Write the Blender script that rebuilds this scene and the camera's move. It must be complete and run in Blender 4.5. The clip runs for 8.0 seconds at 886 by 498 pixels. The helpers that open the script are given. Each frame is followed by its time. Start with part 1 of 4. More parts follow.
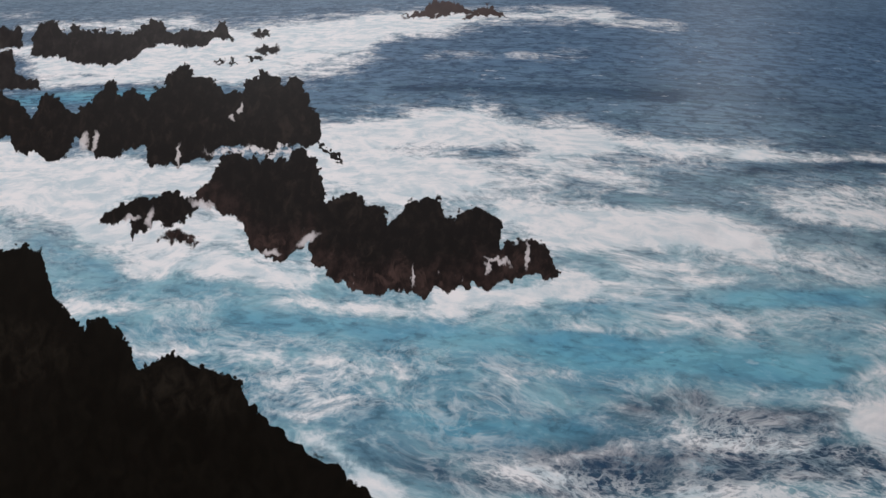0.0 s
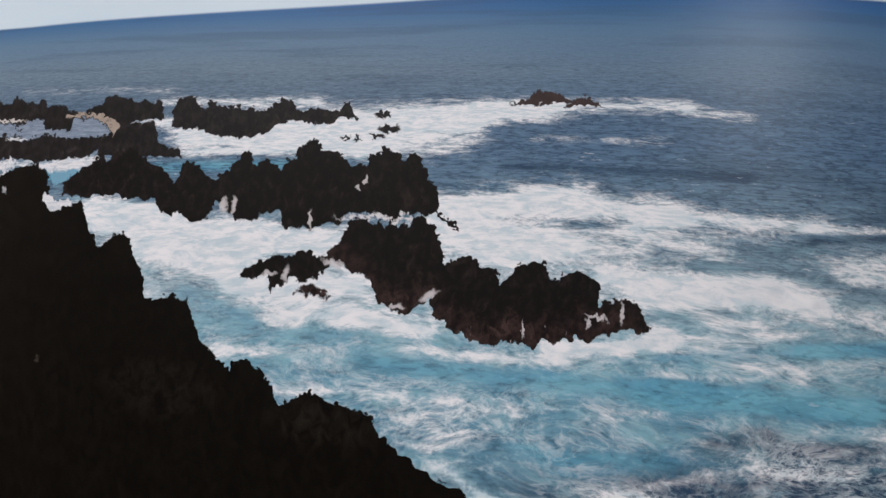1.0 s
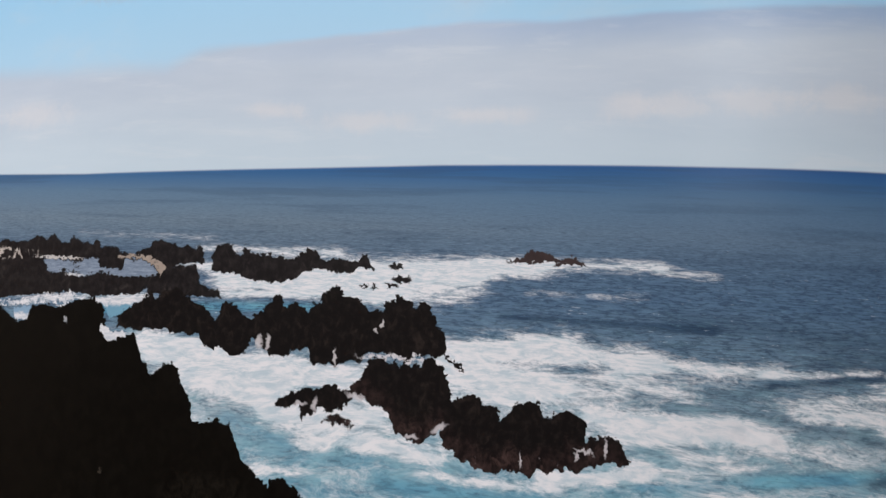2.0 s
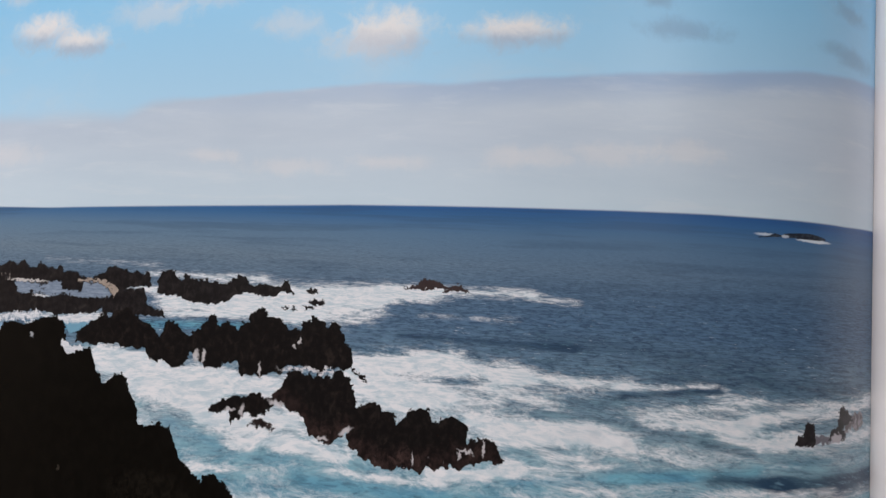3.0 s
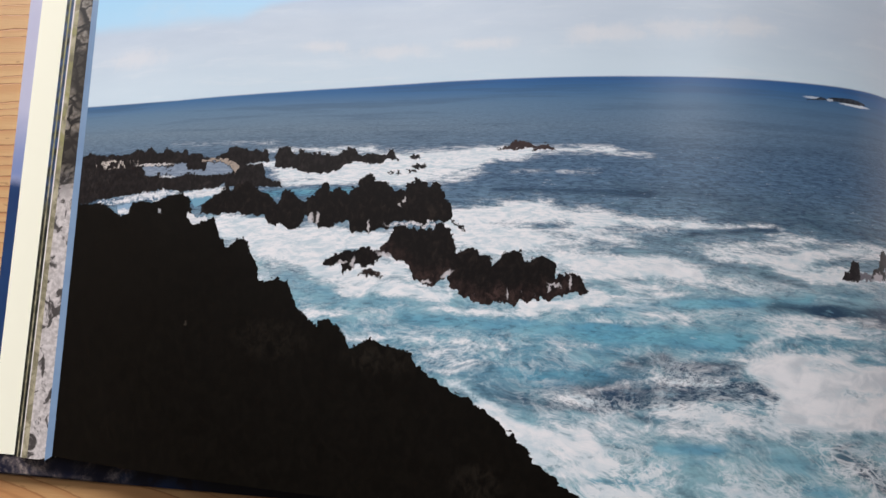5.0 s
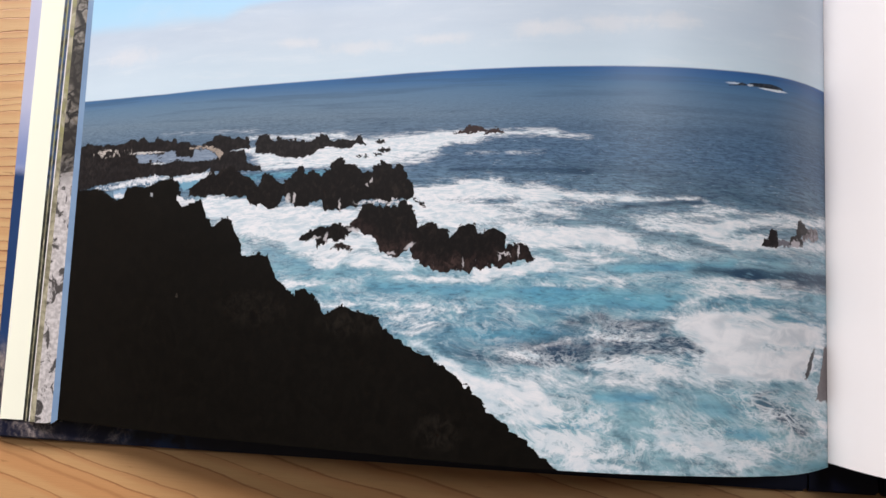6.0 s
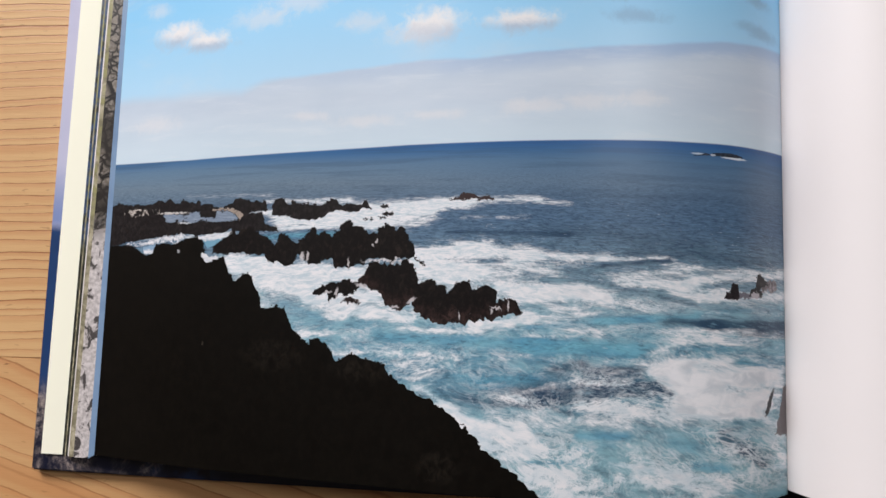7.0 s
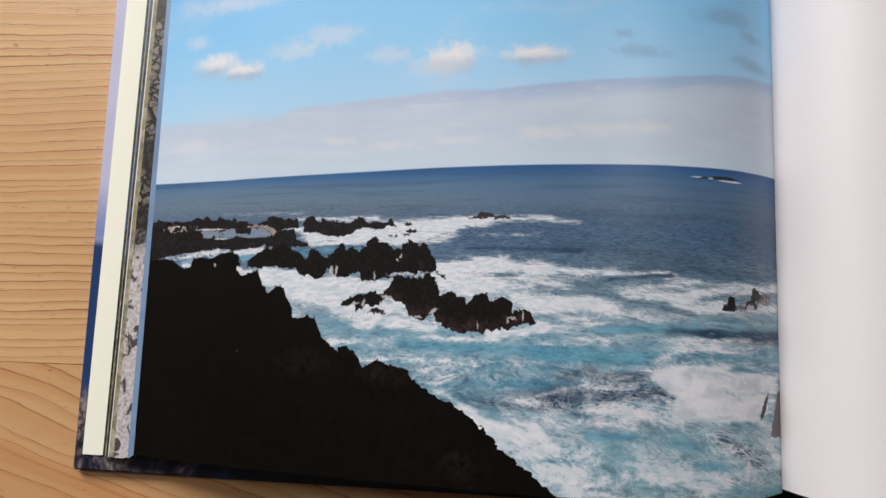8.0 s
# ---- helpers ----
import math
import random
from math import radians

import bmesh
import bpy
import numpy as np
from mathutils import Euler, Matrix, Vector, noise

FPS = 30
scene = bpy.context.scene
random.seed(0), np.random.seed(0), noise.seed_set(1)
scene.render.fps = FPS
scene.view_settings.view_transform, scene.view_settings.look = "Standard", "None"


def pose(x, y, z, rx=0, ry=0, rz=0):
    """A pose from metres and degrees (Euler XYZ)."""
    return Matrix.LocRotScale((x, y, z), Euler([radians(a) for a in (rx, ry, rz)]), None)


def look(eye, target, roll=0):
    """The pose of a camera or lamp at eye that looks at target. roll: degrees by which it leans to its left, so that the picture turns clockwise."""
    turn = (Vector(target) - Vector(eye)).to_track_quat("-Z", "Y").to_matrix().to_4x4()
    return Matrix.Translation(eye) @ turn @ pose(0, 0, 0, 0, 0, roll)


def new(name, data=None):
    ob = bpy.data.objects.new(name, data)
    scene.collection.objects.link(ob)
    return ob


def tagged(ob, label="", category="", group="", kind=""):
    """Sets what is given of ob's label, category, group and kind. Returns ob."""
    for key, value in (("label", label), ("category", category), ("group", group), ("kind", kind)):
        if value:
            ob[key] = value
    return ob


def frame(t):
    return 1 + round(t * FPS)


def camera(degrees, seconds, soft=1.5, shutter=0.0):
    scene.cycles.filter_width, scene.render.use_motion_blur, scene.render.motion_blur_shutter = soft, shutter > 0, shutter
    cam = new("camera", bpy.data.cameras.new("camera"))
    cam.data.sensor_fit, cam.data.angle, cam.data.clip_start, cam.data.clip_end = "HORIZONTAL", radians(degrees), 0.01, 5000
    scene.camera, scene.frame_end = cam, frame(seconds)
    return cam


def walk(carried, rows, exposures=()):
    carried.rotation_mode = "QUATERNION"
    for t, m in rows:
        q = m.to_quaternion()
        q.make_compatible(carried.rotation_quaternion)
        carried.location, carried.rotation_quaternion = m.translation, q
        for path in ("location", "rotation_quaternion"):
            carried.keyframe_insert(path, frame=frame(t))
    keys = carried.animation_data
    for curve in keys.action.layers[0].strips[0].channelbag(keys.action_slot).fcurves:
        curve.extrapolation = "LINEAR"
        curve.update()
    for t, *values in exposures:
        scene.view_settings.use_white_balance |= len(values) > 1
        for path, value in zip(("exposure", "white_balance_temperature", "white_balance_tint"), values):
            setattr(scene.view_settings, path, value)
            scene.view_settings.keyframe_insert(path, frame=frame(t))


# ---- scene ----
# An open photo book lying on a pine table; a camera held a hand's width above it draws back.
cam = camera(67.0, 8.0, soft=1.5)
ROWS = [
    (0, 0.12804, 0.04403, 0.10698, 5.368, 4.892, 3.732),
    (0.5, 0.11831, 0.04368, 0.11342, 5.113, 4.434, 4.429),
    (1, 0.11364, 0.05149, 0.12274, 4.346, 4.638, 3.737),
    (1.5, 0.11050, 0.06455, 0.12848, 3.422, 4.998, 3.268),
    (1.7, 0.11148, 0.07023, 0.13228, 2.872, 5.800, 2.787),
    (2.8, 0.12998, 0.08053, 0.15369, 3.855, 5.859, 3.148),
    (3, 0.13489, 0.07900, 0.15587, 4.222, 5.961, 3.217),
    (3.5, 0.14283, 0.07206, 0.16196, 4.840, 6.644, 3.063),
    (4, 0.13633, 0.05847, 0.16716, 5.499, 6.998, 2.824),
    (4.5, 0.12572, 0.04883, 0.16974, 5.515, 7.009, 3.023),
    (4.7, 0.12058, 0.04592, 0.17102, 5.810, 6.833, 3.098),
    (5.8, 0.12779, 0.03832, 0.18733, 4.736, 6.633, 2.340),
    (6, 0.13210, 0.03659, 0.18987, 5.229, 6.735, 2.252),
    (6.5, 0.13759, 0.04450, 0.19775, 4.918, 6.992, 1.870),
    (7, 0.13510, 0.04891, 0.21121, 5.445, 6.888, 1.662),
    (7.5, 0.13272, 0.04947, 0.22156, 5.756, 6.804, 1.730),
    (8, 0.13148, 0.04685, 0.22776, 6.845, 6.943, 1.886),
]
walk(cam, [(t, pose(x, y, z, rx, ry, rz)) for t, x, y, z, rx, ry, rz in ROWS], exposures=[(0.0, -0.17), (1.5, -0.13), (3.0, -0.24), (4.0, -0.17), (4.7, -0.08), (6.0, 0.15), (6.5, 0.08), (7.0, 0.0), (7.5, -0.06), (8.0, -0.14)])

# ---- light: daylight through one window in the wall beyond the book ----
world = bpy.data.worlds.new("sky")
scene.world = world
world.use_nodes = True
wn = world.node_tree.nodes
sky = wn.new("ShaderNodeTexSky")
sky.sky_type, sky.sun_disc, sky.sun_elevation, sky.sun_rotation = "NISHITA", False, radians(40), radians(150)
wn["Background"].inputs["Strength"].default_value = 0.1
world.node_tree.links.new(sky.outputs["Color"], wn["Background"].inputs["Color"])

WINDOW_Y, CEIL_Z = 1.45, 2.0
window_light = new("window_daylight", bpy.data.lights.new("window_daylight", "AREA"))
window_light.data.shape, window_light.data.size, window_light.data.size_y = "RECTANGLE", 1.1, 0.9
window_light.data.energy, window_light.data.color = 80.0, (1.0, 0.968, 0.978)
window_light.matrix_world = look((-0.92, WINDOW_Y - 0.01, 1.06), (-0.92, 0.0, 1.06))

# a small roof window over the far end of the table, seen only as a sheen on the bend of the page
roof_light = new("roof_window_daylight", bpy.data.lights.new("roof_window_daylight", "AREA"))
roof_light.data.shape, roof_light.data.size, roof_light.data.size_y = "RECTANGLE", 0.5, 0.5
roof_light.data.energy, roof_light.data.color = 12.5, (0.94, 0.97, 1.0)
roof_light.matrix_world = look((1.05, 0.90, CEIL_Z - 0.01), (1.05, 0.90, 0.0))

# ---- sizes of the book ----
PAGE_W, PAGE_H = 0.210, 0.210
KNOTS = np.array([-0.02, 0.0, 0.03, 0.06, 0.09, 0.12, 0.15, 0.175, 0.19, 0.2, 0.21])
RISE = np.array([0.00379, 0.00768, 0.01509, 0.02028, 0.02411, 0.028, 0.02873, 0.02521, 0.0209, 0.01556, 0.00593])


def spline_bends(x, y):
    n, h = len(x), np.diff(x)
    a, b = np.eye(n), np.zeros(n)
    for i in range(1, n - 1):
        a[i, i - 1], a[i, i], a[i, i + 1] = h[i - 1], 2 * (h[i - 1] + h[i]), h[i]
        b[i] = 6 * ((y[i + 1] - y[i]) / h[i] - (y[i] - y[i - 1]) / h[i - 1])
    return np.linalg.solve(a, b)


BENDS = spline_bends(KNOTS, RISE)


def arch(x):
    """Height of the open page over the table, x from its fore edge (0) to the gutter (PAGE_W)."""
    x = min(max(x, KNOTS[0]), KNOTS[-1])
    i = int(np.clip(np.searchsorted(KNOTS, x) - 1, 0, len(KNOTS) - 2))
    h = KNOTS[i + 1] - KNOTS[i]
    a, b = (KNOTS[i + 1] - x) / h, (x - KNOTS[i]) / h
    return float(a * RISE[i] + b * RISE[i + 1] + ((a ** 3 - a) * BENDS[i] + (b ** 3 - b) * BENDS[i + 1]) * h * h / 6)


# ---- materials ----
def srgb(r, g, b):
    return tuple((c / 255 / 12.92) if c <= 10 else ((c / 255 + 0.055) / 1.055) ** 2.4 for c in (r, g, b)) + (1.0,)


class Nodes:
    """Short words for shader nodes. A value is a socket or a number."""

    def __init__(self, name):
        self.mat = bpy.data.materials.new(name)
        self.mat.use_nodes = True
        self.tree = self.mat.node_tree
        self.bsdf = self.tree.nodes["Principled BSDF"]

    def put(self, socket, value):
        if isinstance(value, bpy.types.NodeSocket):
            self.tree.links.new(value, socket)
        else:
            socket.default_value = value

    def math(self, op, a, b=0.0, clamp=False):
        n = self.tree.nodes.new("ShaderNodeMath")
        n.operation, n.use_clamp = op, clamp
        self.put(n.inputs[0], a)
        self.put(n.inputs[1], b)
        return n.outputs[0]

    def add(self, a, b):
        return self.math("ADD", a, b)

    def sub(self, a, b):
        return self.math("SUBTRACT", a, b)

    def mul(self, a, b):
        return self.math("MULTIPLY", a, b)

    def top(self, a, b):
        return self.math("MAXIMUM", a, b)

    def step(self, v, lo, hi, a=0.0, b=1.0):
        n = self.tree.nodes.new("ShaderNodeMapRange")
        n.interpolation_type = "SMOOTHSTEP"
        for i, value in enumerate((v, lo, hi, a, b)):
            self.put(n.inputs[i], value)
        return n.outputs[0]

    def span(self, v, lo, hi):
        n = self.tree.nodes.new("ShaderNodeMapRange")
        n.clamp = True
        for i, value in enumerate((v, lo, hi, 0.0, 1.0)):
            self.put(n.inputs[i], value)
        return n.outputs[0]

    def place(self, unit=1000.0):
        """Object coordinates in millimetres: x, y, z sockets."""
        c = self.tree.nodes.new("ShaderNodeTexCoord")
        s = self.tree.nodes.new("ShaderNodeVectorMath")
        s.operation = "SCALE"
        s.inputs[3].default_value = unit
        self.tree.links.new(c.outputs["Object"], s.inputs[0])
        p = self.tree.nodes.new("ShaderNodeSeparateXYZ")
        self.tree.links.new(s.outputs[0], p.inputs[0])
        return p.outputs

    def vec(self, x, y, z=0.0):
        n = self.tree.nodes.new("ShaderNodeCombineXYZ")
        for i, v in enumerate((x, y, z)):
            self.put(n.inputs[i], v)
        return n.outputs[0]

    def noise(self, v, scale=1.0, detail=4.0, rough=0.55, warp=0.0):
        n = self.tree.nodes.new("ShaderNodeTexNoise")
        self.put(n.inputs["Vector"], v)
        for key, value in (("Scale", scale), ("Detail", detail), ("Roughness", rough), ("Distortion", warp)):
            n.inputs[key].default_value = value
        return n.outputs["Fac"]

    def mix(self, fac, a, b):
        n = self.tree.nodes.new("ShaderNodeMix")
        n.data_type = "RGBA"
        self.put(n.inputs[0], fac)
        self.put(n.inputs[6], a)
        self.put(n.inputs[7], b)
        return n.outputs[2]

    def ramp(self, v, stops):
        n = self.tree.nodes.new("ShaderNodeValToRGB")
        e = n.color_ramp.elements
        while len(e) < len(stops):
            e.new(0.5)
        for el, (p, c) in zip(e, stops):
            el.position, el.color = p, c
        self.put(n.inputs[0], v)
        return n.outputs[0]

    def line(self, x, points):
        """The height over x of a broken line through points, in millimetres."""
        x0, x1 = points[0][0], points[-1][0]
        lo, hi = min(p[1] for p in points) - 0.5, max(p[1] for p in points) + 0.5
        n = self.tree.nodes.new("ShaderNodeFloatCurve")
        c = n.mapping.curves[0]
        flat = [((px - x0) / (x1 - x0), (py - lo) / (hi - lo)) for px, py in points]
        c.points[0].location, c.points[1].location = flat[0], flat[-1]
        for q in flat[1:-1]:
            c.points.new(*q)
        for q in c.points:
            q.handle_type = "VECTOR"
        n.mapping.update()
        self.put(n.inputs["Value"], self.span(x, x0, x1))
        return self.add(self.mul(n.outputs[0], hi - lo), lo)

    def within(self, x, lo, hi, soft=0.12):
        return self.mul(self.step(x, lo - soft, lo + soft), self.step(x, hi - soft, hi + soft, 1.0, 0.0))

    def between(self, x, y, crest, foot, soft=0.12, lap=0.0, yf=None):
        """1 inside the outline under the crest and over the foot."""
        m = self.within(x, crest[0][0] - lap, crest[-1][0] + lap)
        m = self.mul(m, self.step(self.sub(self.line(x, crest), y), -soft, soft))
        if foot:
            m = self.mul(m, self.step(self.sub(y if yf is None else yf, self.line(x, foot)), -soft, soft))
        return m

    def spot(self, x, y, cx, cy, rx, ry, edge=0.15):
        a = self.mul(self.sub(x, cx), 1 / rx)
        b = self.mul(self.sub(y, cy), 1 / ry)
        d = self.add(self.mul(a, a), self.mul(b, b))
        return self.step(d, 1 - edge, 1 + edge, 1.0, 0.0)

    def lumps(self, v, scale, detail=3.0, rough=0.55):
        """Rounded knobs with sharp notches between them, about -0.5 to 0.5."""
        return self.sub(self.mul(self.math("ABSOLUTE", self.sub(self.noise(v, scale, detail, rough), 0.5)), 5.0), 0.5)

    def cells(self, v, scale, out="Distance", feature="F1"):
        n = self.tree.nodes.new("ShaderNodeTexVoronoi")
        n.feature = feature
        n.inputs["Scale"].default_value = scale
        self.put(n.inputs["Vector"], v)
        return n.outputs[out]

    def attribute(self, name):
        n = self.tree.nodes.new("ShaderNodeAttribute")
        n.attribute_name = name
        return n.outputs["Fac"]

    def random(self):
        return self.tree.nodes.new("ShaderNodeObjectInfo").outputs["Random"]

    def bump(self, height, strength, distance):
        n = self.tree.nodes.new("ShaderNodeBump")
        n.inputs["Strength"].default_value, n.inputs["Distance"].default_value = strength, distance
        self.put(n.inputs["Height"], height)
        self.tree.links.new(n.outputs[0], self.bsdf.inputs["Normal"])

    def done(self, color, rough=0.5, spec=0.5):
        self.put(self.bsdf.inputs["Base Color"], color)
        self.put(self.bsdf.inputs["Roughness"], rough)
        self.bsdf.inputs["Specular IOR Level"].default_value = spec
        return self.mat


# outlines of what is printed on the page, in millimetres from its lower fore-edge corner
HORIZON = [(0.7, 93.8), (29.6, 93.7), (68, 94.85), (101.3, 95.8), (144.9, 96.3), (170.7, 96.8), (188.1, 96.9), (200.1, 96.8), (208.7, 97.3)]
CLOUDBANK = [(0.5, 115.3), (34.7, 114.4), (47, 114.4), (54.9, 117.4), (75.2, 118.7), (92.7, 119.9), (107.4, 120.5), (124, 120.4), (137.4, 121.4), (155.8, 122.7), (172.7, 124.3), (182.7, 125.7), (194.4, 126.6), (209.9, 128.2)]
FAR_LEFT_TOP = [(-1.5, 80), (0.1, 79.9), (1.7, 80.5), (2.5, 81), (4.1, 80.4), (5.5, 80.2), (7.1, 80.4), (8.2, 79.7), (9.8, 80.5), (11.2, 80), (13.6, 79.8), (16.2, 80), (17.4, 80.7), (18.6, 81.3), (19.9, 81.2), (21.6, 80.6), (22.4, 81.3), (22.9, 82.1), (23.8, 80.8), (25.1, 80.1), (27, 80.1), (28.1, 81.2), (29.3, 80.9), (30.3, 80.1), (33, 80.1), (33.4, 80.8), (34.6, 80.6), (35.1, 79.4), (38.3, 79.5), (40.1, 78.5), (42.8, 78.4), (43.6, 79.2), (46, 79.5), (46.7, 80.8), (48.6, 81.2), (49.7, 80.7), (51.9, 80.5), (52.7, 79.9), (54, 80.5), (55.1, 80), (56.1, 79.5), (56.7, 80.5), (57.5, 80.4), (58.1, 77.2)]
FAR_LEFT_FOOT = [(-1.5, 66.5), (2.5, 66.7), (6.3, 67.8), (10.4, 68.3), (19.4, 69.5), (30.2, 70.4), (34.4, 69.8), (44.4, 70.8), (49, 75), (52, 76.6), (58.5, 77.3)]
FAR_RIDGE = [(46.1, 74.8), (49, 75.6), (51.8, 76.5), (54.1, 76.4), (56, 76.8), (57, 75.7), (57.3, 73.5), (59.6, 72.5), (61.1, 72.4), (62, 71.3)]
FAR_MID_TOP = [(59.6, 77.4), (59.75, 79.7), (60.2, 80.7), (61.6, 81.2), (63, 81), (64.2, 79.8), (65.1, 79.1), (65.7, 79.6), (65.9, 81), (66.7, 80.4), (67.6, 79.7), (69.5, 79.3), (71.2, 79.6), (71.5, 78.9), (73.3, 79.6), (73.9, 78.9), (75.3, 78.8), (76.6, 79.3), (77.6, 80), (78.3, 80.9), (79.1, 80.6), (80.2, 80.6), (80.8, 79.2), (81.9, 78.8), (83.2, 79), (85.2, 79.4), (86.6, 78.9), (87.9, 79), (88.3, 79.7), (89, 80.5), (89.9, 79.1), (90.8, 77.6)]
FAR_MID_FOOT = [(59.8, 75.7), (60.5, 75.5), (63.8, 75.4), (65.5, 75.2), (68.9, 74.6), (71.9, 74.1), (73.8, 74.4), (75.8, 75.4), (77.9, 76.5), (79.7, 77), (81.8, 77.1), (85.5, 76.8), (87.2, 77.1), (88, 77.6), (90.8, 77.5)]
ISLET_TOP = [(113.7, 79.9), (115.3, 80.5), (116.3, 80.7), (116.9, 81.5), (117.5, 81.5), (117.8, 82.3), (118.3, 81.6), (119.6, 81.8), (121.2, 81.4), (121.8, 80.6), (123.2, 80.9), (124.7, 81.1), (125.9, 80.4), (127, 79.8)]
ISLET_FOOT = [(113.7, 79.8), (116.5, 80), (118.1, 79.7), (120.1, 80.3), (121.7, 79.5), (123.3, 80), (124.8, 79.8), (127, 79.8)]
REEF_TOP = [(180.5, 93.3), (182.5, 93.6), (183.9, 94.2), (185.2, 93.8), (186, 94.2), (188.2, 94.5), (191.5, 94.6), (193.8, 94.2), (194.7, 93.9)]
REEF_FOOT = [(180.5, 93.1), (184.1, 93.5), (188.2, 93.5), (192.4, 93.4), (194.7, 93.5)]
STACK_TOP = [(40.3, 66.9), (41.1, 68.2), (42.6, 68.7), (42.8, 69.8), (44, 70.1), (45.1, 70.6), (46.6, 71.4), (47.1, 71.9), (47.9, 70.2), (48.6, 70.5), (49.4, 71.7), (51.9, 72.2), (53.3, 72.2), (54.6, 71.1), (55.9, 70.1), (57, 70.1), (58.2, 69.5), (59.2, 68.6), (60.7, 67.2)]
STACK_FOOT = [(40.6, 64.1), (44.1, 63.9), (48.9, 64.1), (52.4, 64.3), (54.2, 64.1), (56, 63.5), (57.7, 63.8), (58.1, 62.7), (59, 62), (60.7, 61.9)]
FRONT_TOP = [(104.4, 56), (105.4, 56.2), (106.3, 56.7), (106.9, 56.9), (107.8, 57.2), (109, 57.5), (110.1, 57.2), (110.8, 56.4), (111.3, 55.7), (112.1, 56.2), (113.1, 56.1), (113.6, 54.9), (113.8, 53.7), (114.7, 54.5), (115.2, 55), (115.4, 55.8), (116, 56.6), (116.7, 57.1), (117.5, 57), (118.7, 57.2), (120.1, 57.3), (120.4, 55.6), (120.9, 55.2), (121.9, 54.9), (122.5, 55.7), (123.3, 56.1), (124.3, 56.4), (125.7, 56), (126.5, 55.4), (127.4, 54.9), (127.7, 51.5), (128.3, 52.3), (129.1, 52.2), (129.9, 52.8), (131, 53), (132.2, 52.5), (133.3, 51.3), (133.7, 50.1), (134.4, 48.8)]
FRONT_FOOT = [(86.9, 56.3), (89.2, 55.6), (91.1, 54.6), (91.4, 54), (93.4, 53.8), (94.8, 53), (95.1, 51.6), (95.9, 50.1), (97.7, 49.3), (98, 48.8), (100.4, 48.8), (101.5, 49.5), (103, 50), (103.8, 51.1), (104.2, 49.4), (104.9, 48), (105.5, 48.3), (106.1, 48.5), (106.4, 46.6), (108.6, 46.4), (110.1, 45.4), (111.8, 45.4), (113.7, 45.1), (114.9, 45.9), (116.1, 45.9), (117.2, 45.1), (119.3, 45.3), (119.8, 46.2), (121.7, 45.9), (122.9, 46.3), (124.1, 46.2), (124.4, 47.6), (125.3, 47.1), (126.3, 46.8), (127.3, 47.4), (128, 47.8), (129.3, 47.5), (129.6, 48.3), (131.2, 48.4), (132.8, 48.1), (134.4, 48.7)]
SMALL_TOP = [(73.6, 52.7), (74, 53.4), (75, 54.2), (76, 54.7), (77.6, 55.3), (78.5, 56.1), (79.6, 56.5), (80.9, 56), (81.7, 56.3), (82.9, 56.9), (83.7, 57.4), (84.7, 57), (85.8, 56.4), (86.8, 56.6), (88.2, 56.8)]
SMALL_FOOT = [(73.6, 52.4), (74.7, 52), (76.7, 52.7), (78.1, 52.5), (78.9, 50.7), (80, 51.5), (80.8, 51.7), (82, 53), (83.6, 52.1), (85.1, 52.4), (86.3, 53), (86.6, 54.1), (87.3, 54.2), (88.4, 54.8)]
CLIFF_A = [(-1.5, 67.5), (6.3, 66.2), (11.4, 66), (14.1, 63.8), (17.5, 64.2), (17.9, 66.4), (18.8, 67.3), (22.9, 67.6), (25.4, 67.1), (26.6, 67.8), (28.9, 68.6), (32.4, 69.5), (34.1, 69.6), (35.4, 68.8), (36.8, 67.6), (37.4, 64.5), (38, 61.7), (40.1, 62.2), (42.2, 62.8), (44.1, 63.7), (44.6, 61.8), (45.5, 59.9), (46, 58.5), (47, 58.1), (47.5, 56.3), (48.6, 56.1), (49.9, 57.4), (51, 58.3)]
CLIFF_B = [(79.5, 37.2), (80.3, 36.6), (81.4, 34), (81.8, 33.5), (83.5, 34.7), (85, 35.7), (86.5, 36.1), (88.3, 35.7), (89.6, 34.9), (91.6, 34.7), (93.7, 34.3), (96.2, 33.7)]
CLIFF_C = [(95.8, 33.7), (96.6, 32), (99.7, 29.6), (104.2, 26.8), (108.5, 25.3), (112.1, 23.4), (115.7, 20.9), (120, 17.2), (122.8, 15.4), (124.5, 12.5), (129, 10.1), (129.7, 8.6), (133.7, 6.6), (135.7, 4.5), (138.4, 2.5), (141, -0)]
PINNACLE_FOOT = [(61.4, 62.5), (61.9, 62.5), (62.7, 61.1), (64.3, 60.5), (65.8, 60.6), (67, 61.2), (68.1, 61.7), (68.25, 63.8), (69.7, 63.7), (71.3, 62), (72.1, 61.1), (74.1, 60.8), (75, 61), (76.4, 62.2), (77.5, 62.7), (79.4, 62.7), (80.2, 60.7), (82.2, 60.3), (84.5, 60.4), (86.3, 61.1), (89.1, 61.4), (89.7, 62.1), (90, 63.1), (91.3, 63), (93.1, 63.3), (94.6, 62.3), (95.8, 62.7), (96.8, 62.3), (98.3, 62.4), (99.9, 62.8), (100.7, 63.2), (102.5, 63.4), (104.3, 63.4)]
FRONT_LEFT_TOP = [(87.6, 56.3), (87.8, 57.5), (89.3, 58.8), (89.9, 59.9), (90.5, 61.2), (90.9, 61.9), (91.8, 62.4), (93.1, 62.6), (94.6, 61.6), (95.4, 62.4), (96.5, 61.1), (97.4, 62.3), (98.3, 61.4), (99.1, 62.2), (100, 61.4), (100.6, 63), (102.1, 63.4), (102.5, 62.4), (103, 62), (104.1, 61.6), (104.6, 59.9), (105.2, 57.8), (105.7, 56.2)]
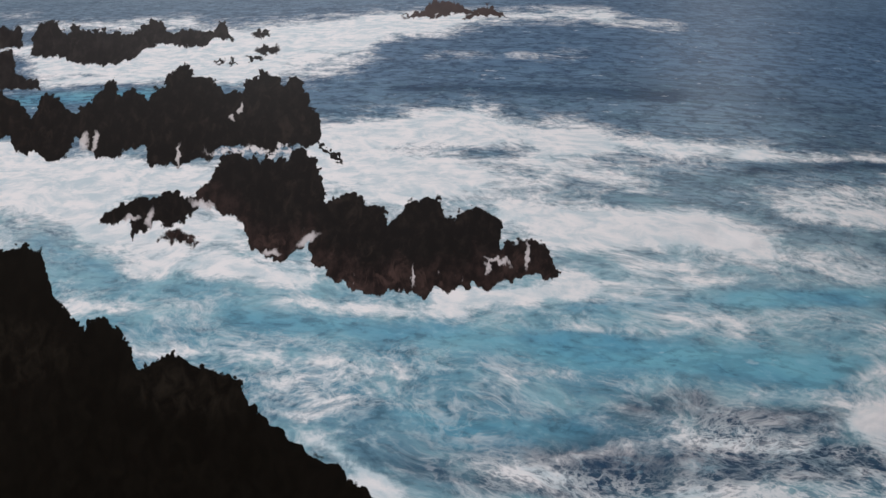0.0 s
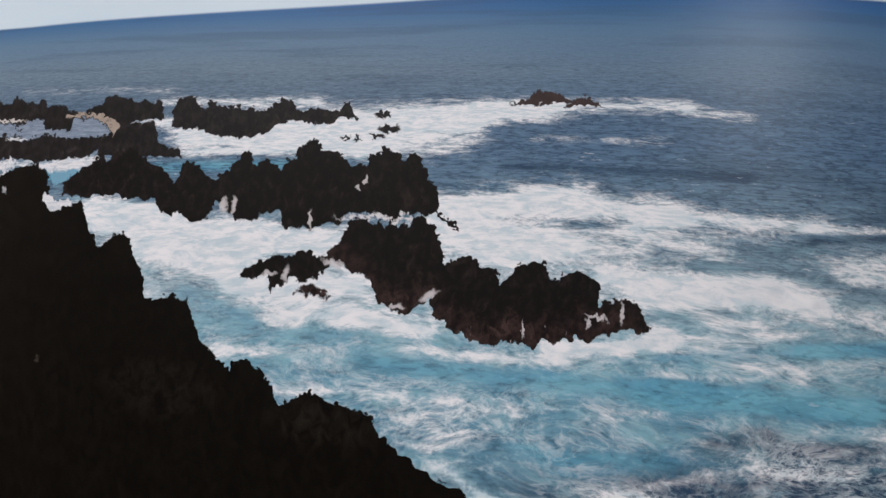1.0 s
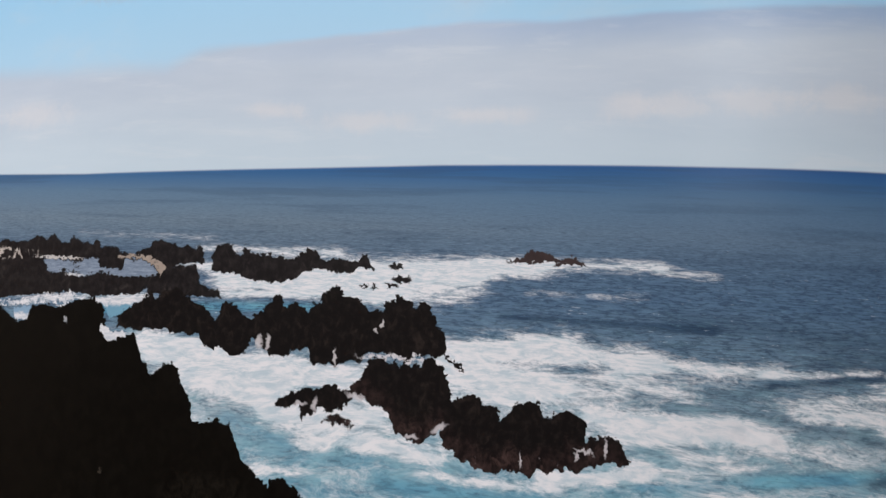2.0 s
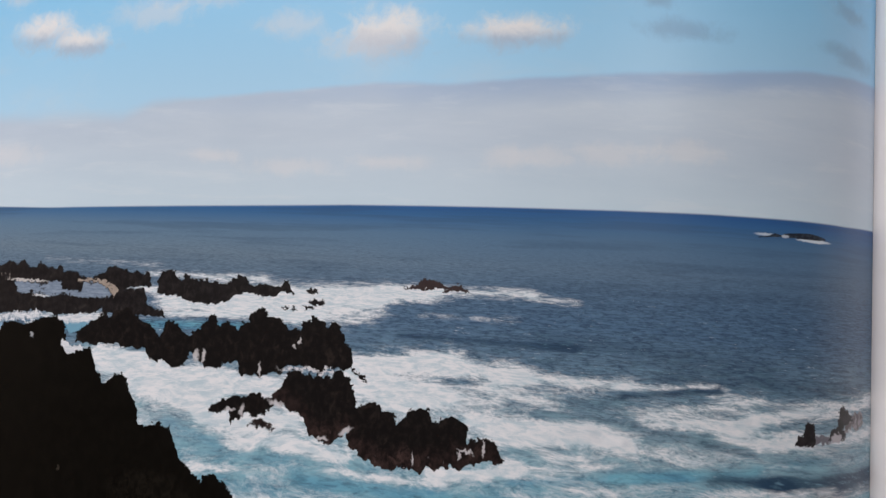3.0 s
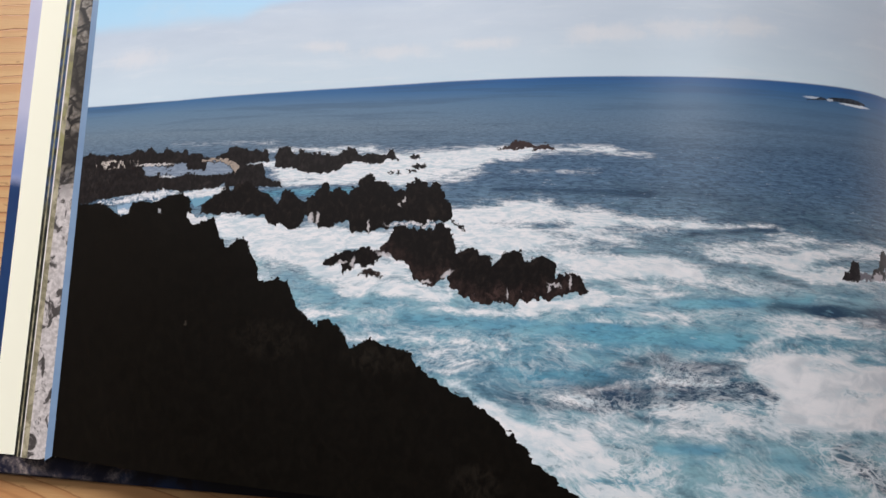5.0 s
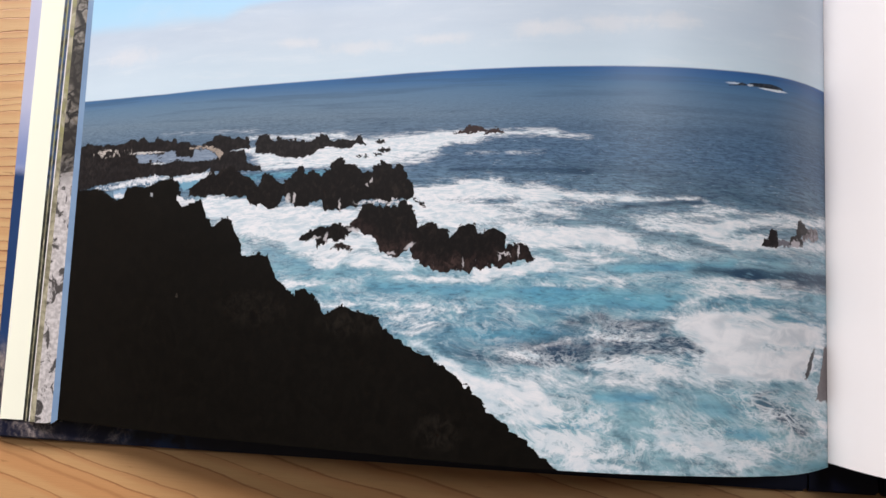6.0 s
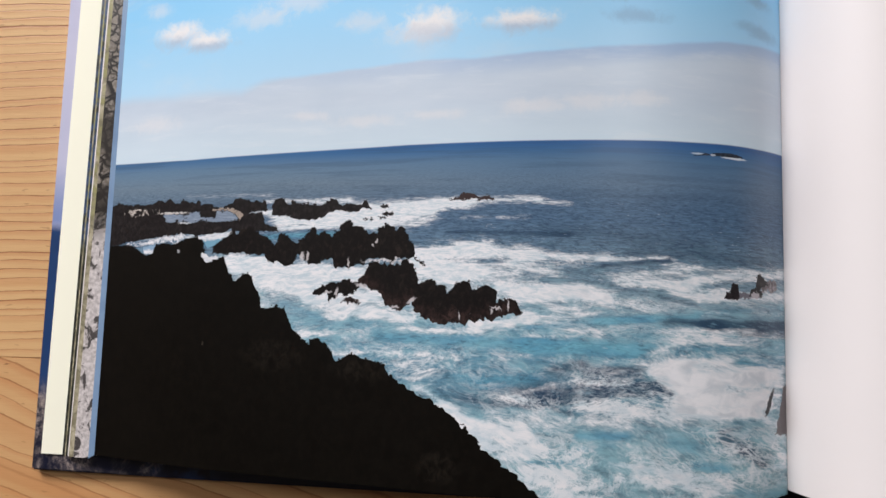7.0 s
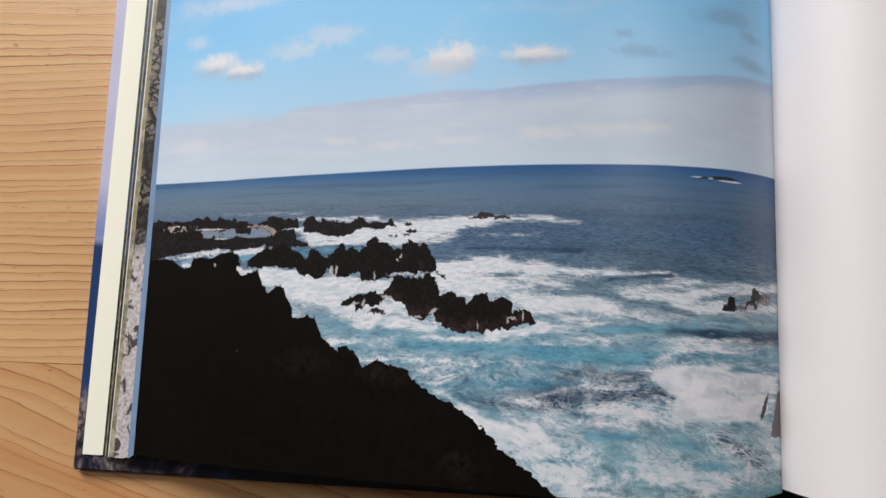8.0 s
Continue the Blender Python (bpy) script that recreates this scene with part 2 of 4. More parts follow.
CLIFF_D = [(51, 58.3), (52.7, 58.5), (54, 57.3), (54.5, 55.3), (55.5, 53.8), (56.4, 52.6), (57.1, 51.5), (57.6, 48.1), (59.6, 48.2), (61.8, 48.8), (62.6, 49.4), (63.2, 48.4), (65.1, 48.5), (66.1, 46.8), (66.6, 45.1), (67.1, 43.9), (68.3, 42.1), (70, 41), (71.2, 39.8), (72, 39.1), (73.4, 38.2), (73.7, 39.3), (74.9, 40.1), (76.5, 39.9), (77, 39.2), (78.4, 38.6), (79.5, 37.2)]
INLET_TOP = [(6.2, 67.1), (8.8, 68.3), (11.5, 67.8), (14.4, 68.1), (19.8, 69.3), (22.6, 69.8), (27.5, 70.2), (28.5, 71.2), (29.2, 70.2), (32.2, 69.7)]
INLET_FOOT = [(6.3, 66.8), (11.3, 66.7), (14.6, 67.1), (20, 67.8), (24, 68.3), (25.7, 67.2), (28.3, 68.6), (32.3, 69.5)]
COVE_TOP = [(34.5, 69.3), (38.7, 69.9), (42.6, 70.2), (46.6, 70.9)]
COVE_FOOT = [(34.5, 69.1), (36, 68.6), (37.1, 67.9), (37.7, 65.9), (40.1, 66.6), (41.2, 67.5), (43, 68.6), (44.8, 69.7), (46.6, 70.8)]
POCKET_TOP = [(36.3, 64.6), (37.9, 64.3), (38.9, 63), (40.2, 63.5), (42.3, 63.6)]
POCKET_FOOT = [(36.5, 63.1), (37.8, 61.7), (39.5, 61.9), (41.7, 62.6), (42.3, 63.3)]
POOL_TOP = [(20.8, 76.6), (21.7, 76.9), (30.4, 76.4), (30.9, 77.1), (34.4, 77.3), (35.2, 75.6), (38.1, 75.4), (40.4, 75.3), (40.55, 77.5), (42.9, 77.4), (44.7, 77.3), (46.3, 76.7), (48.1, 75.2)]
POOL_FOOT = [(20.8, 76.3), (22.3, 74.4), (24.6, 73.9), (26.1, 74.7), (30.2, 73.5), (33, 74.2), (35.3, 74.6), (40.5, 74), (45.5, 74.4), (48.1, 74.8)]
RIM_TOP = [(39.1, 78), (40.1, 78.2), (43.8, 78.2), (46.2, 77.9), (48.9, 77.2), (49.9, 76.3)]
RIM_FOOT = [(39.1, 77.7), (40.7, 77.7), (44.7, 77.5), (46.3, 76.9), (47.6, 75.9), (49, 74.5), (49.9, 76)]
BLUE_TOP = [(13.5, 66.4), (15.3, 66.8), (18.2, 67.3)]
BLUE_FOOT = [(13.5, 66.1), (14.5, 63.7), (15.7, 64.6), (17.5, 64.2), (18, 66.1), (18.3, 66.8)]
PINNACLE_TOP = [(61, 67), (61.6, 68.2), (62, 69.8), (62.9, 70.5), (63.9, 70.4), (65, 69.9), (65.3, 69.2), (66.6, 68.3), (67.8, 67.6), (68.1, 67.2), (68.4, 67.9), (69.1, 68.7), (70.5, 69.2), (70.9, 70.2), (71.6, 70.6), (72.5, 72), (73.4, 72.6), (74, 71.6), (74.3, 70.2), (75, 70.2), (75.9, 71.2), (77.1, 70.9), (78.4, 70.3), (79, 69.4), (79.6, 69.8), (80, 71), (81.4, 71.4), (81.55, 72.8), (82.5, 73.2), (82.9, 74.1), (84.2, 74.6)]
CASTLE_TOP = [(84.2, 74.6), (85.2, 73.7), (85.5, 72.8), (86.9, 72.8), (87.9, 72.4), (88.8, 72.1), (89.1, 71.5), (89.8, 71.1), (90.3, 70.1), (91.7, 70.7), (92.9, 70.4), (93.05, 71.6), (93.7, 72.1), (94.8, 72.5), (95, 73.6), (95.9, 73.2), (96.8, 72.7), (97.7, 72.3), (98.6, 71.3), (98.9, 71.3), (99.2, 72.7), (100.2, 72.5), (101.1, 72.1), (101.4, 70.6), (102.1, 70.4), (102.4, 68.4), (103.3, 68.2), (104, 66.7), (104.3, 62.9)]
PILLAR_TOP = [(188.8, 54.4), (189.4, 55.7), (190.6, 56.3), (190.8, 58.0), (191.3, 58.7), (192.5, 58.7), (193.1, 57.8), (193.4, 54.3)]
TOOTH_TOP = [(198.5, 57.0), (199.0, 60.8), (199.8, 61.8), (201.2, 60.6), (202.4, 59.7), (203.3, 59.0)]
TOOTH_FOOT = [(198.5, 56.8), (200.7, 57.7), (203.3, 59.0)]
STUMP_TOP = [(196.3, 55.5), (196.9, 57.5), (199.1, 57.8), (200.7, 56.9), (200.9, 55.2)]
GREY_TOP = [(200.1, 56.6), (201.6, 58.9), (203.3, 59.9), (206.1, 60.3), (206.5, 59.2), (206.8, 57.4)]
GREY_FOOT = [(200.1, 56.1), (202.8, 57.5), (204.2, 56.6), (206.8, 57.4)]
SHARD_TOP = [(205.2, 17.5), (206, 20), (207.5, 25.5), (208.6, 30), (210.5, 31)]


def printed_page(name, zone):
    """The seascape's ink, on one of three zones of the page: the sky, the sea with the headland's rocks, the open sea beside the gutter."""
    g = Nodes(name)
    x0, y0, _ = g.place()
    p = g.vec(x0, y0)
    # paper tooth
    g.bump(g.noise(p, 6.0, 3, 0.6), 0.06, 0.0002)
    gloss = g.add(g.mul(g.noise(p, 0.05, 3), 0.06), 0.30)
    # sky
    sky = g.ramp(g.span(y0, 95, 190), [(0.0, srgb(196, 212, 222)), (0.25, srgb(172, 211, 236)), (0.5, srgb(142, 200, 236)), (1.0, srgb(104, 174, 226))])
    wisps = g.noise(g.vec(g.mul(x0, 0.5), y0), 0.05, 6, 0.6, 0.4)
    sky = g.mix(g.mul(g.step(wisps, 0.5, 0.75), 0.4), sky, srgb(205, 214, 222))
    edge = g.sub(g.add(g.line(x0, CLOUDBANK), g.mul(g.sub(g.noise(g.vec(g.mul(x0, 0.5), y0), 0.14, 6), 0.5), 1.6)), y0)
    soft = g.step(x0, 40, 75, 2.4, 0.7)
    bank = g.step(edge, g.mul(soft, -1.0), soft)
    bank_tone = g.mix(g.noise(g.vec(g.mul(x0, 0.22), y0), 0.16, 7, 0.6), srgb(180, 193, 208), srgb(208, 215, 224))
    low = g.step(y0, 95, 112, 1.0, 0.0)
    rim = g.mul(g.step(g.add(edge, g.mul(g.sub(wisps, 0.5), 5.0)), 6.5, 0.0), g.step(x0, 45, 175, 0.15, 1.0))
    bank_tone = g.mix(g.mul(rim, 0.85), bank_tone, srgb(150, 174, 208))
    bank_tone = g.mix(g.mul(low, 0.5), bank_tone, srgb(202, 221, 230))
    streaks = g.noise(g.vec(g.mul(x0, 0.16), y0, 14.0), 0.30, 6, 0.62, 0.3)
    bank_tone = g.mix(g.mul(g.step(streaks, 0.52, 0.72), 0.3), bank_tone, srgb(222, 225, 229))
    sky = g.mix(g.mul(bank, 0.92), sky, bank_tone)
    if zone == "sky":
        puff = g.noise(p, 0.22, 8, 0.66, 0.3)
        for cx, cy, rx, ry, lit in CLOUDS + LOW_CLOUDS:
            a, b = g.mul(g.sub(x0, cx), 1 / rx), g.mul(g.sub(y0, cy), 1 / ry)
            d = g.math("SQRT", g.add(g.mul(a, a), g.mul(b, b)))
            m = g.step(g.add(d, g.mul(g.sub(puff, 0.5), 3.0)), 0.3, 2.0, 1.0, 0.0)
            tone = (srgb(126, 154, 184), g.mix(g.step(g.add(b, g.mul(g.sub(puff, 0.5), 2.0)), -0.8, 0.5), srgb(176, 188, 204), srgb(236, 230, 226)), srgb(226, 222, 222))[lit]
            sky = g.mix(g.mul(m, (0.5, 0.9, 0.42)[lit]), sky, tone)
        return g.done(sky, gloss, 0.27)
    # ragged, knobby edges
    rag = g.noise(p, 1.5, 4, 0.55)
    rag2 = g.noise(g.vec(g.add(x0, 71), y0), 1.5, 4, 0.55)
    knob = g.lumps(p, 0.62, 2.0)
    x = g.add(g.add(x0, g.mul(g.sub(rag, 0.5), 0.8)), g.mul(g.lumps(g.vec(x0, y0, 7.0), 0.5), 0.5))
    y = g.add(g.add(y0, g.mul(g.sub(rag2, 0.5), 0.8)), g.mul(knob, -0.75))
    torn_y = g.add(y0, g.mul(g.sub(g.noise(g.vec(g.mul(x0, 0.9), g.mul(y0, 0.5), 19.0), 0.6, 6, 0.6), 0.5), 4.0))
    xr = g.add(x0, g.mul(g.sub(rag, 0.5), 7.0))
    # sea: water coordinates shrink towards the horizon
    inv = g.math("DIVIDE", 60.0, g.sub(101.0, y0))
    pu = g.mul(g.sub(x0, 110.0), inv)
    pv = g.mul(inv, 60.0)
    swirl = g.tree.nodes.new("ShaderNodeTexNoise")
    g.put(swirl.inputs["Vector"], g.vec(g.mul(pu, 0.5), pv, 31.0))
    swirl.inputs["Scale"].default_value, swirl.inputs["Detail"].default_value = 0.09, 4.0
    parts = g.tree.nodes.new("ShaderNodeSeparateXYZ")
    g.tree.links.new(swirl.outputs["Color"], parts.inputs[0])
    near = g.step(y0, 80, 36)
    wu = g.add(pu, g.mul(g.sub(parts.outputs[0], 0.5), 17.0))
    wv = g.add(pv, g.mul(g.sub(parts.outputs[1], 0.5), 7.5))
    broad = g.noise(g.vec(g.mul(x0, 0.3), y0, 9.0), 0.07, 4, 0.5)
    sea = g.ramp(g.span(g.add(y0, g.mul(g.mul(g.sub(broad, 0.5), 10.0), g.step(y0, 90, 60))), 0, 100), [
        (0.0, srgb(138, 172, 182)), (0.14, srgb(128, 166, 178)), (0.27, srgb(92, 130, 150)), (0.37, srgb(92, 140, 162)),
        (0.44, srgb(112, 156, 174)), (0.53, srgb(128, 154, 168)), (0.62, srgb(100, 126, 146)), (0.74, srgb(87, 111, 136)),
        (0.85, srgb(112, 130, 146)), (0.905, srgb(96, 123, 148)), (0.94, srgb(60, 102, 146)), (0.965, srgb(38, 84, 142))])
    sea = g.mix(g.mul(g.step(x0, 50, 190), g.mul(g.step(y0, 66, 80), g.step(y0, 96, 90, 0.2, 0.5))), sea, srgb(63, 99, 136))
    bands = g.noise(g.vec(g.mul(x0, 0.045), y0, 3.0), 0.5, 6, 0.62)
    sea = g.mix(g.mul(g.mul(g.step(bands, 0.48, 0.62), g.step(y0, 76, 82)), 0.32), sea, srgb(58, 78, 104))
    torn = g.noise(g.vec(g.mul(wu, 0.36), wv, 5.0), 0.21, 9, 0.62, 0.2)
    fine = g.noise(g.vec(g.mul(wu, 0.40), wv, 1.0), 0.62, 8, 0.66, 0.25)
    tiny = g.noise(g.vec(g.mul(wu, 0.50), wv, 27.0), 1.7, 5, 0.62, 0.3)
    blotch = g.noise(g.vec(g.mul(wu, 0.45), wv, 63.0), 0.13, 6, 0.6)
    shift = g.mul(g.sub(fine, 0.5), 0.7)
    deep = g.add(g.attribute("deep"), g.mul(g.mul(shift, 1.3), g.step(g.attribute("deep"), 0.05, 0.4)))
    sea = g.mix(g.mul(g.step(g.add(g.attribute("turquoise"), shift), 0.0, 0.9), 0.75), sea, g.mix(g.step(blotch, 0.35, 0.65), srgb(76, 142, 174), srgb(118, 180, 198)))
    sea = g.mix(g.mul(g.step(deep, 0.0, 0.75), 0.95), sea, srgb(34, 58, 84))
    # foam: dense sheets, torn patches, milky veils and nets, drawn out along the swell
    d = g.attribute("foam")
    net = g.math("ABSOLUTE", g.sub(g.noise(g.vec(g.mul(wu, 0.42), wv, 2.0), 0.30, 5, 0.6), 0.5))
    webs = g.step(net, 0.0, 0.05, 1.0, 0.0)
    net2 = g.math("ABSOLUTE", g.sub(g.noise(g.vec(g.mul(wu, 0.42), wv, 12.0), 0.75, 5, 0.6), 0.5))
    webs = g.top(webs, g.mul(g.step(net2, 0.0, 0.06, 1.0, 0.0), 0.85))
    net3 = g.math("ABSOLUTE", g.sub(g.noise(g.vec(g.mul(wu, 0.5), wv, 15.0), 1.5, 4, 0.6), 0.5))
    webs = g.top(webs, g.mul(g.step(net3, 0.0, 0.07, 1.0, 0.0), 0.6))
    calm = g.step(g.add(g.attribute("turquoise"), g.mul(g.attribute("deep"), 0.8)), 0.65, 0.15)
    lines = g.top(g.step(net, 0.0, 0.028, 1.0, 0.0), g.top(g.mul(g.step(net2, 0.0, 0.04, 1.0, 0.0), 0.9), g.mul(g.step(net3, 0.0, 0.05, 1.0, 0.0), 0.4)))
    lines = g.mul(lines, g.mul(g.add(g.attribute("net"), g.mul(g.mul(near, calm), 0.35)), g.step(torn, 0.36, 0.58)))
    # waves
    hair = g.noise(g.vec(g.mul(pu, 0.22), pv, 41.0), 1.0, 6, 0.62)
    ridge = g.step(g.math("ABSOLUTE", g.sub(g.noise(g.vec(g.mul(pu, 0.26), pv, 47.0), 0.5, 4, 0.55), 0.5)), 0.0, 0.07, 1.0, 0.0)
    wave = g.add(g.add(g.mul(g.sub(fine, 0.5), 1.1), g.mul(g.sub(tiny, 0.5), 0.7)), g.mul(g.sub(hair, 0.5), 1.1))
    open_sea = g.step(y0, 95, 84)
    sea = g.mix(g.mul(g.mul(g.step(wave, 0.0, -0.3), open_sea), g.add(0.52, g.mul(near, -0.06))), sea, srgb(28, 48, 74))
    sea = g.mix(g.mul(g.mul(g.step(wave, 0.05, 0.35), open_sea), g.add(0.20, g.mul(near, 0.20))), sea, srgb(150, 190, 206))
    sea = g.mix(g.mul(g.mul(ridge, g.step(y0, 90, 78)), g.step(near, 0.2, 0.9, 0.6, 0.2)), sea, srgb(32, 50, 74))
    milk = g.mul(g.step(g.noise(g.vec(g.mul(wu, 0.5), wv, 77.0), 0.26, 8, 0.66), 0.42, 0.68), near)
    sea = g.mix(g.mul(g.mul(milk, g.add(0.25, g.mul(calm, 0.75))), 0.5), sea, srgb(150, 192, 202))
    reach = g.mul(g.step(d, -0.1, 0.35), g.add(0.55, g.mul(calm, 0.45)))
    torn_amount = g.add(g.add(g.mul(g.sub(torn, 0.5), 1.8), g.mul(g.sub(fine, 0.5), 1.3)), g.mul(g.sub(tiny, 0.5), 1.1))
    t = g.add(g.mul(d, 0.76), g.mul(torn_amount, reach))
    t = g.add(t, g.mul(g.mul(webs, g.add(g.attribute("net"), g.mul(near, 0.3))), g.add(0.20, g.mul(torn, 0.45))))
    t = g.add(t, g.mul(g.step(d, 0.9, 1.5), 0.5))
    foam = g.add(g.mul(g.step(t, 0.05, 0.5), 0.38), g.mul(g.step(t, 0.36, 0.82), 0.62))
    foam = g.mul(foam, g.step(g.sub(g.line(x0, HORIZON), y0), 8.0, 14.0))
    foam_tone = g.mix(g.step(fine, 0.34, 0.62), srgb(188, 202, 210), srgb(230, 228, 230))
    foam_tone = g.mix(g.mul(g.step(torn, 0.5, 0.34), g.step(d, 0.8, 1.4, 0.6, 0.1)), foam_tone, srgb(162, 194, 206))
    puffs = g.noise(g.vec(x0, g.mul(y0, 1.2), 35.0), 0.16, 7, 0.55, 0.5)
    foam_tone = g.mix(g.mul(g.mul(g.step(d, 1.0, 1.5), g.step(x0, 140, 160)), 0.85), foam_tone, g.mix(g.step(puffs, 0.36, 0.6), srgb(198, 202, 208), srgb(236, 234, 236)))
    sea = g.mix(foam, sea, foam_tone)
    sea = g.mix(g.mul(g.math("MINIMUM", lines, 1.0), 0.62), sea, srgb(214, 220, 224))
    caps = g.mul(g.step(g.noise(g.vec(g.mul(pu, 0.24), pv, 17.0), 0.85, 4, 0.62), 0.66, 0.74), g.mul(g.step(y0, 90, 76), g.step(near, 0.5, 1.0, 1.0, 0.4)))
    sea = g.mix(g.mul(caps, 0.7), sea, srgb(206, 214, 222))
    pic = g.mix(g.step(g.sub(g.line(x0, HORIZON), y0), -0.25, 0.25), sky, sea)
    grit = g.noise(g.vec(x0, g.mul(y0, 0.75)), 0.8, 8, 0.66)
    if zone == "rocks":
        # rocks
        grain = g.noise(p, 0.28, 5, 0.6)
        facet = g.noise(g.vec(x0, g.mul(y0, 0.7), 55.0), 0.55, 8, 0.64, 0.9)
        rock = g.mix(g.step(grit, 0.45, 0.75), srgb(17, 14, 14), srgb(34, 29, 27))
        far_rock = g.mix(g.step(grit, 0.4, 0.7), srgb(24, 21, 22), srgb(42, 38, 38))
        wet = g.mix(g.step(grit, 0.38, 0.68), srgb(22, 16, 16), srgb(50, 38, 36))
        rock = g.mix(g.mul(g.step(facet, 0.52, 0.72), 0.55), rock, srgb(52, 44, 40))
        wet = g.mix(g.mul(g.step(facet, 0.5, 0.7), 0.6), wet, srgb(78, 60, 56))
        far_rock = g.mix(g.mul(g.step(facet, 0.54, 0.74), 0.5), far_rock, srgb(70, 64, 62))
        pic = g.mix(g.between(x, y, ISLET_TOP, ISLET_FOOT), pic, g.mix(grit, srgb(40, 32, 34), srgb(74, 60, 58)))
        pic = g.mix(g.between(x, y, FAR_MID_TOP, FAR_MID_FOOT, 0.12, 0.0, torn_y), pic, far_rock)
        for cx, cy, rx, ry in ((94.9, 78.3, 1.3, 0.5), (95.8, 76.1, 1.7, 0.6), (94.0, 75.0, 1.3, 0.35), (91.1, 74.5, 0.5, 0.3), (89.2, 74.7, 0.7, 0.35)):
            pic = g.mix(g.spot(x, y, cx, cy, rx, ry, 0.4), pic, far_rock)
        broken_y = g.add(y0, g.mul(g.sub(g.noise(g.vec(x0, y0, 29.0), 0.8, 6, 0.66), 0.5), 2.4))
        m = g.between(x, broken_y, FAR_LEFT_TOP, FAR_LEFT_FOOT)
        m = g.top(m, g.between(x, broken_y, FAR_RIDGE, [(46.1, 70.9), (62, 70.9)]))
        pic = g.mix(m, pic, far_rock)
        # sea pool with its pale rim among the far rocks
        pic = g.mix(g.between(x, y, RIM_TOP, RIM_FOOT), pic, g.mix(grit, srgb(120, 104, 92), srgb(186, 172, 160)))
        pic = g.mix(g.between(x, y, POOL_TOP, POOL_FOOT), pic, g.mix(g.step(fine, 0.4, 0.65), srgb(112, 126, 144), srgb(142, 154, 170)))
        pic = g.mix(g.mul(g.spot(x, y, 24.5, 77.2, 6.0, 0.3, 0.4), 0.85), pic, srgb(206, 200, 196))
        pic = g.mix(g.mul(g.spot(x, y, 29.0, 74.0, 2.4, 0.3, 0.4), 0.85), pic, srgb(212, 212, 214))
        pic = g.mix(g.mul(g.spot(x, y, 12.0, 77.6, 7.0, 1.2, 0.5), g.step(facet, 0.54, 0.62)), pic, srgb(190, 180, 172))
        boulders = g.step(g.noise(g.vec(g.mul(x0, 0.8), y0, 66.0), 0.55, 6, 0.64), 0.56, 0.60)
        pic = g.mix(g.mul(boulders, g.spot(x0, y0, 26.0, 75.8, 22.0, 3.6, 0.5)), pic, far_rock)
        # white water and blue inlets showing between the near ledges
        m = g.top(g.between(x, y, STACK_TOP, STACK_FOOT, 0.12, 0.3, torn_y), g.top(g.between(x, y, PINNACLE_TOP, PINNACLE_FOOT, 0.12, 0.2, torn_y), g.between(x, y, CASTLE_TOP, PINNACLE_FOOT, 0.12, 0.2, torn_y)))
        pic = g.mix(m, pic, rock)
        ledge = g.add(y, g.mul(g.sub(x0, 105.5), 0.62))
        pic = g.mix(g.spot(x0, ledge, 105.8, 62.6, 1.7, 0.35), pic, rock)
        pic = g.mix(g.mul(g.spot(x, torn_y, 95.5, 62.4, 6.5, 0.5, 0.5), g.step(rag2, 0.40, 0.52)), pic, srgb(206, 202, 204))
        for cx, cy, rx, ry in ((91.6, 67.0, 0.4, 0.5), (92.8, 68.3, 0.25, 0.5), (70.0, 63.6, 0.5, 1.2), (71.6, 63.2, 0.35, 1.5), (84.5, 62.0, 0.25, 1.5)):
            pic = g.mix(g.mul(g.spot(x, torn_y, cx, cy, rx, ry, 0.8), 0.8), pic, srgb(206, 200, 200))
        pic = g.mix(g.between(x, y, SMALL_TOP, SMALL_FOOT, 0.12, 0.0, torn_y), pic, rock)
        pic = g.mix(g.spot(xr, torn_y, 85.8, 50.9, 2.5, 0.9, 0.5), pic, wet)
        m = g.top(g.between(x, y, FRONT_LEFT_TOP, FRONT_FOOT, 0.12, 0.0, torn_y), g.between(x, y, FRONT_TOP, FRONT_FOOT, 0.12, 0.2, torn_y))
        tone = g.mix(g.step(g.add(g.sub(y0, g.line(x, FRONT_FOOT)), g.mul(g.sub(grain, 0.5), 8.0)), 1.0, 5.5, 1.0, 0.0), rock, wet)
        pic = g.mix(m, pic, tone)
        rills = g.step(g.noise(g.vec(g.mul(x0, 1.6), g.mul(y0, 0.45), 8.0), 0.9, 4, 0.6), 0.68, 0.76)
        pic = g.mix(g.mul(g.mul(rills, m), g.mul(g.step(g.sub(y0, g.line(x, FRONT_FOOT)), 0.5, 4.5, 1.0, 0.0), g.step(x0, 100, 112))), pic, srgb(186, 174, 176))
        for cx, cy, rx, ry, tilt in ((103.6, 51.2, 1.3, 0.6, 0.5), (98.8, 49.6, 1.2, 0.4, 0.2), (127.4, 49.9, 1.4, 0.22, -0.3), (130.6, 50.6, 0.2, 1.3, 0.0), (126.2, 49.4, 0.25, 0.8, 0.2), (117.3, 47.3, 0.2, 1.3, 0.1), (88.6, 55.6, 1.6, 0.5, -0.2), (81.2, 53.4, 0.5, 1.3, 0.4), (78.4, 52.9, 1.2, 0.5, 0.3)):
            lean = g.sub(torn_y, g.mul(g.sub(x0, cx), tilt))
            pic = g.mix(g.mul(g.spot(x, lean, cx, cy, rx, ry, 0.9), 0.8), pic, srgb(204, 198, 200))
        # the near cliff
        m = g.between(x, y, CLIFF_A, None, 0.12, 0.35)
        m = g.top(m, g.between(x, y, CLIFF_D, None, 0.12, 0.35))
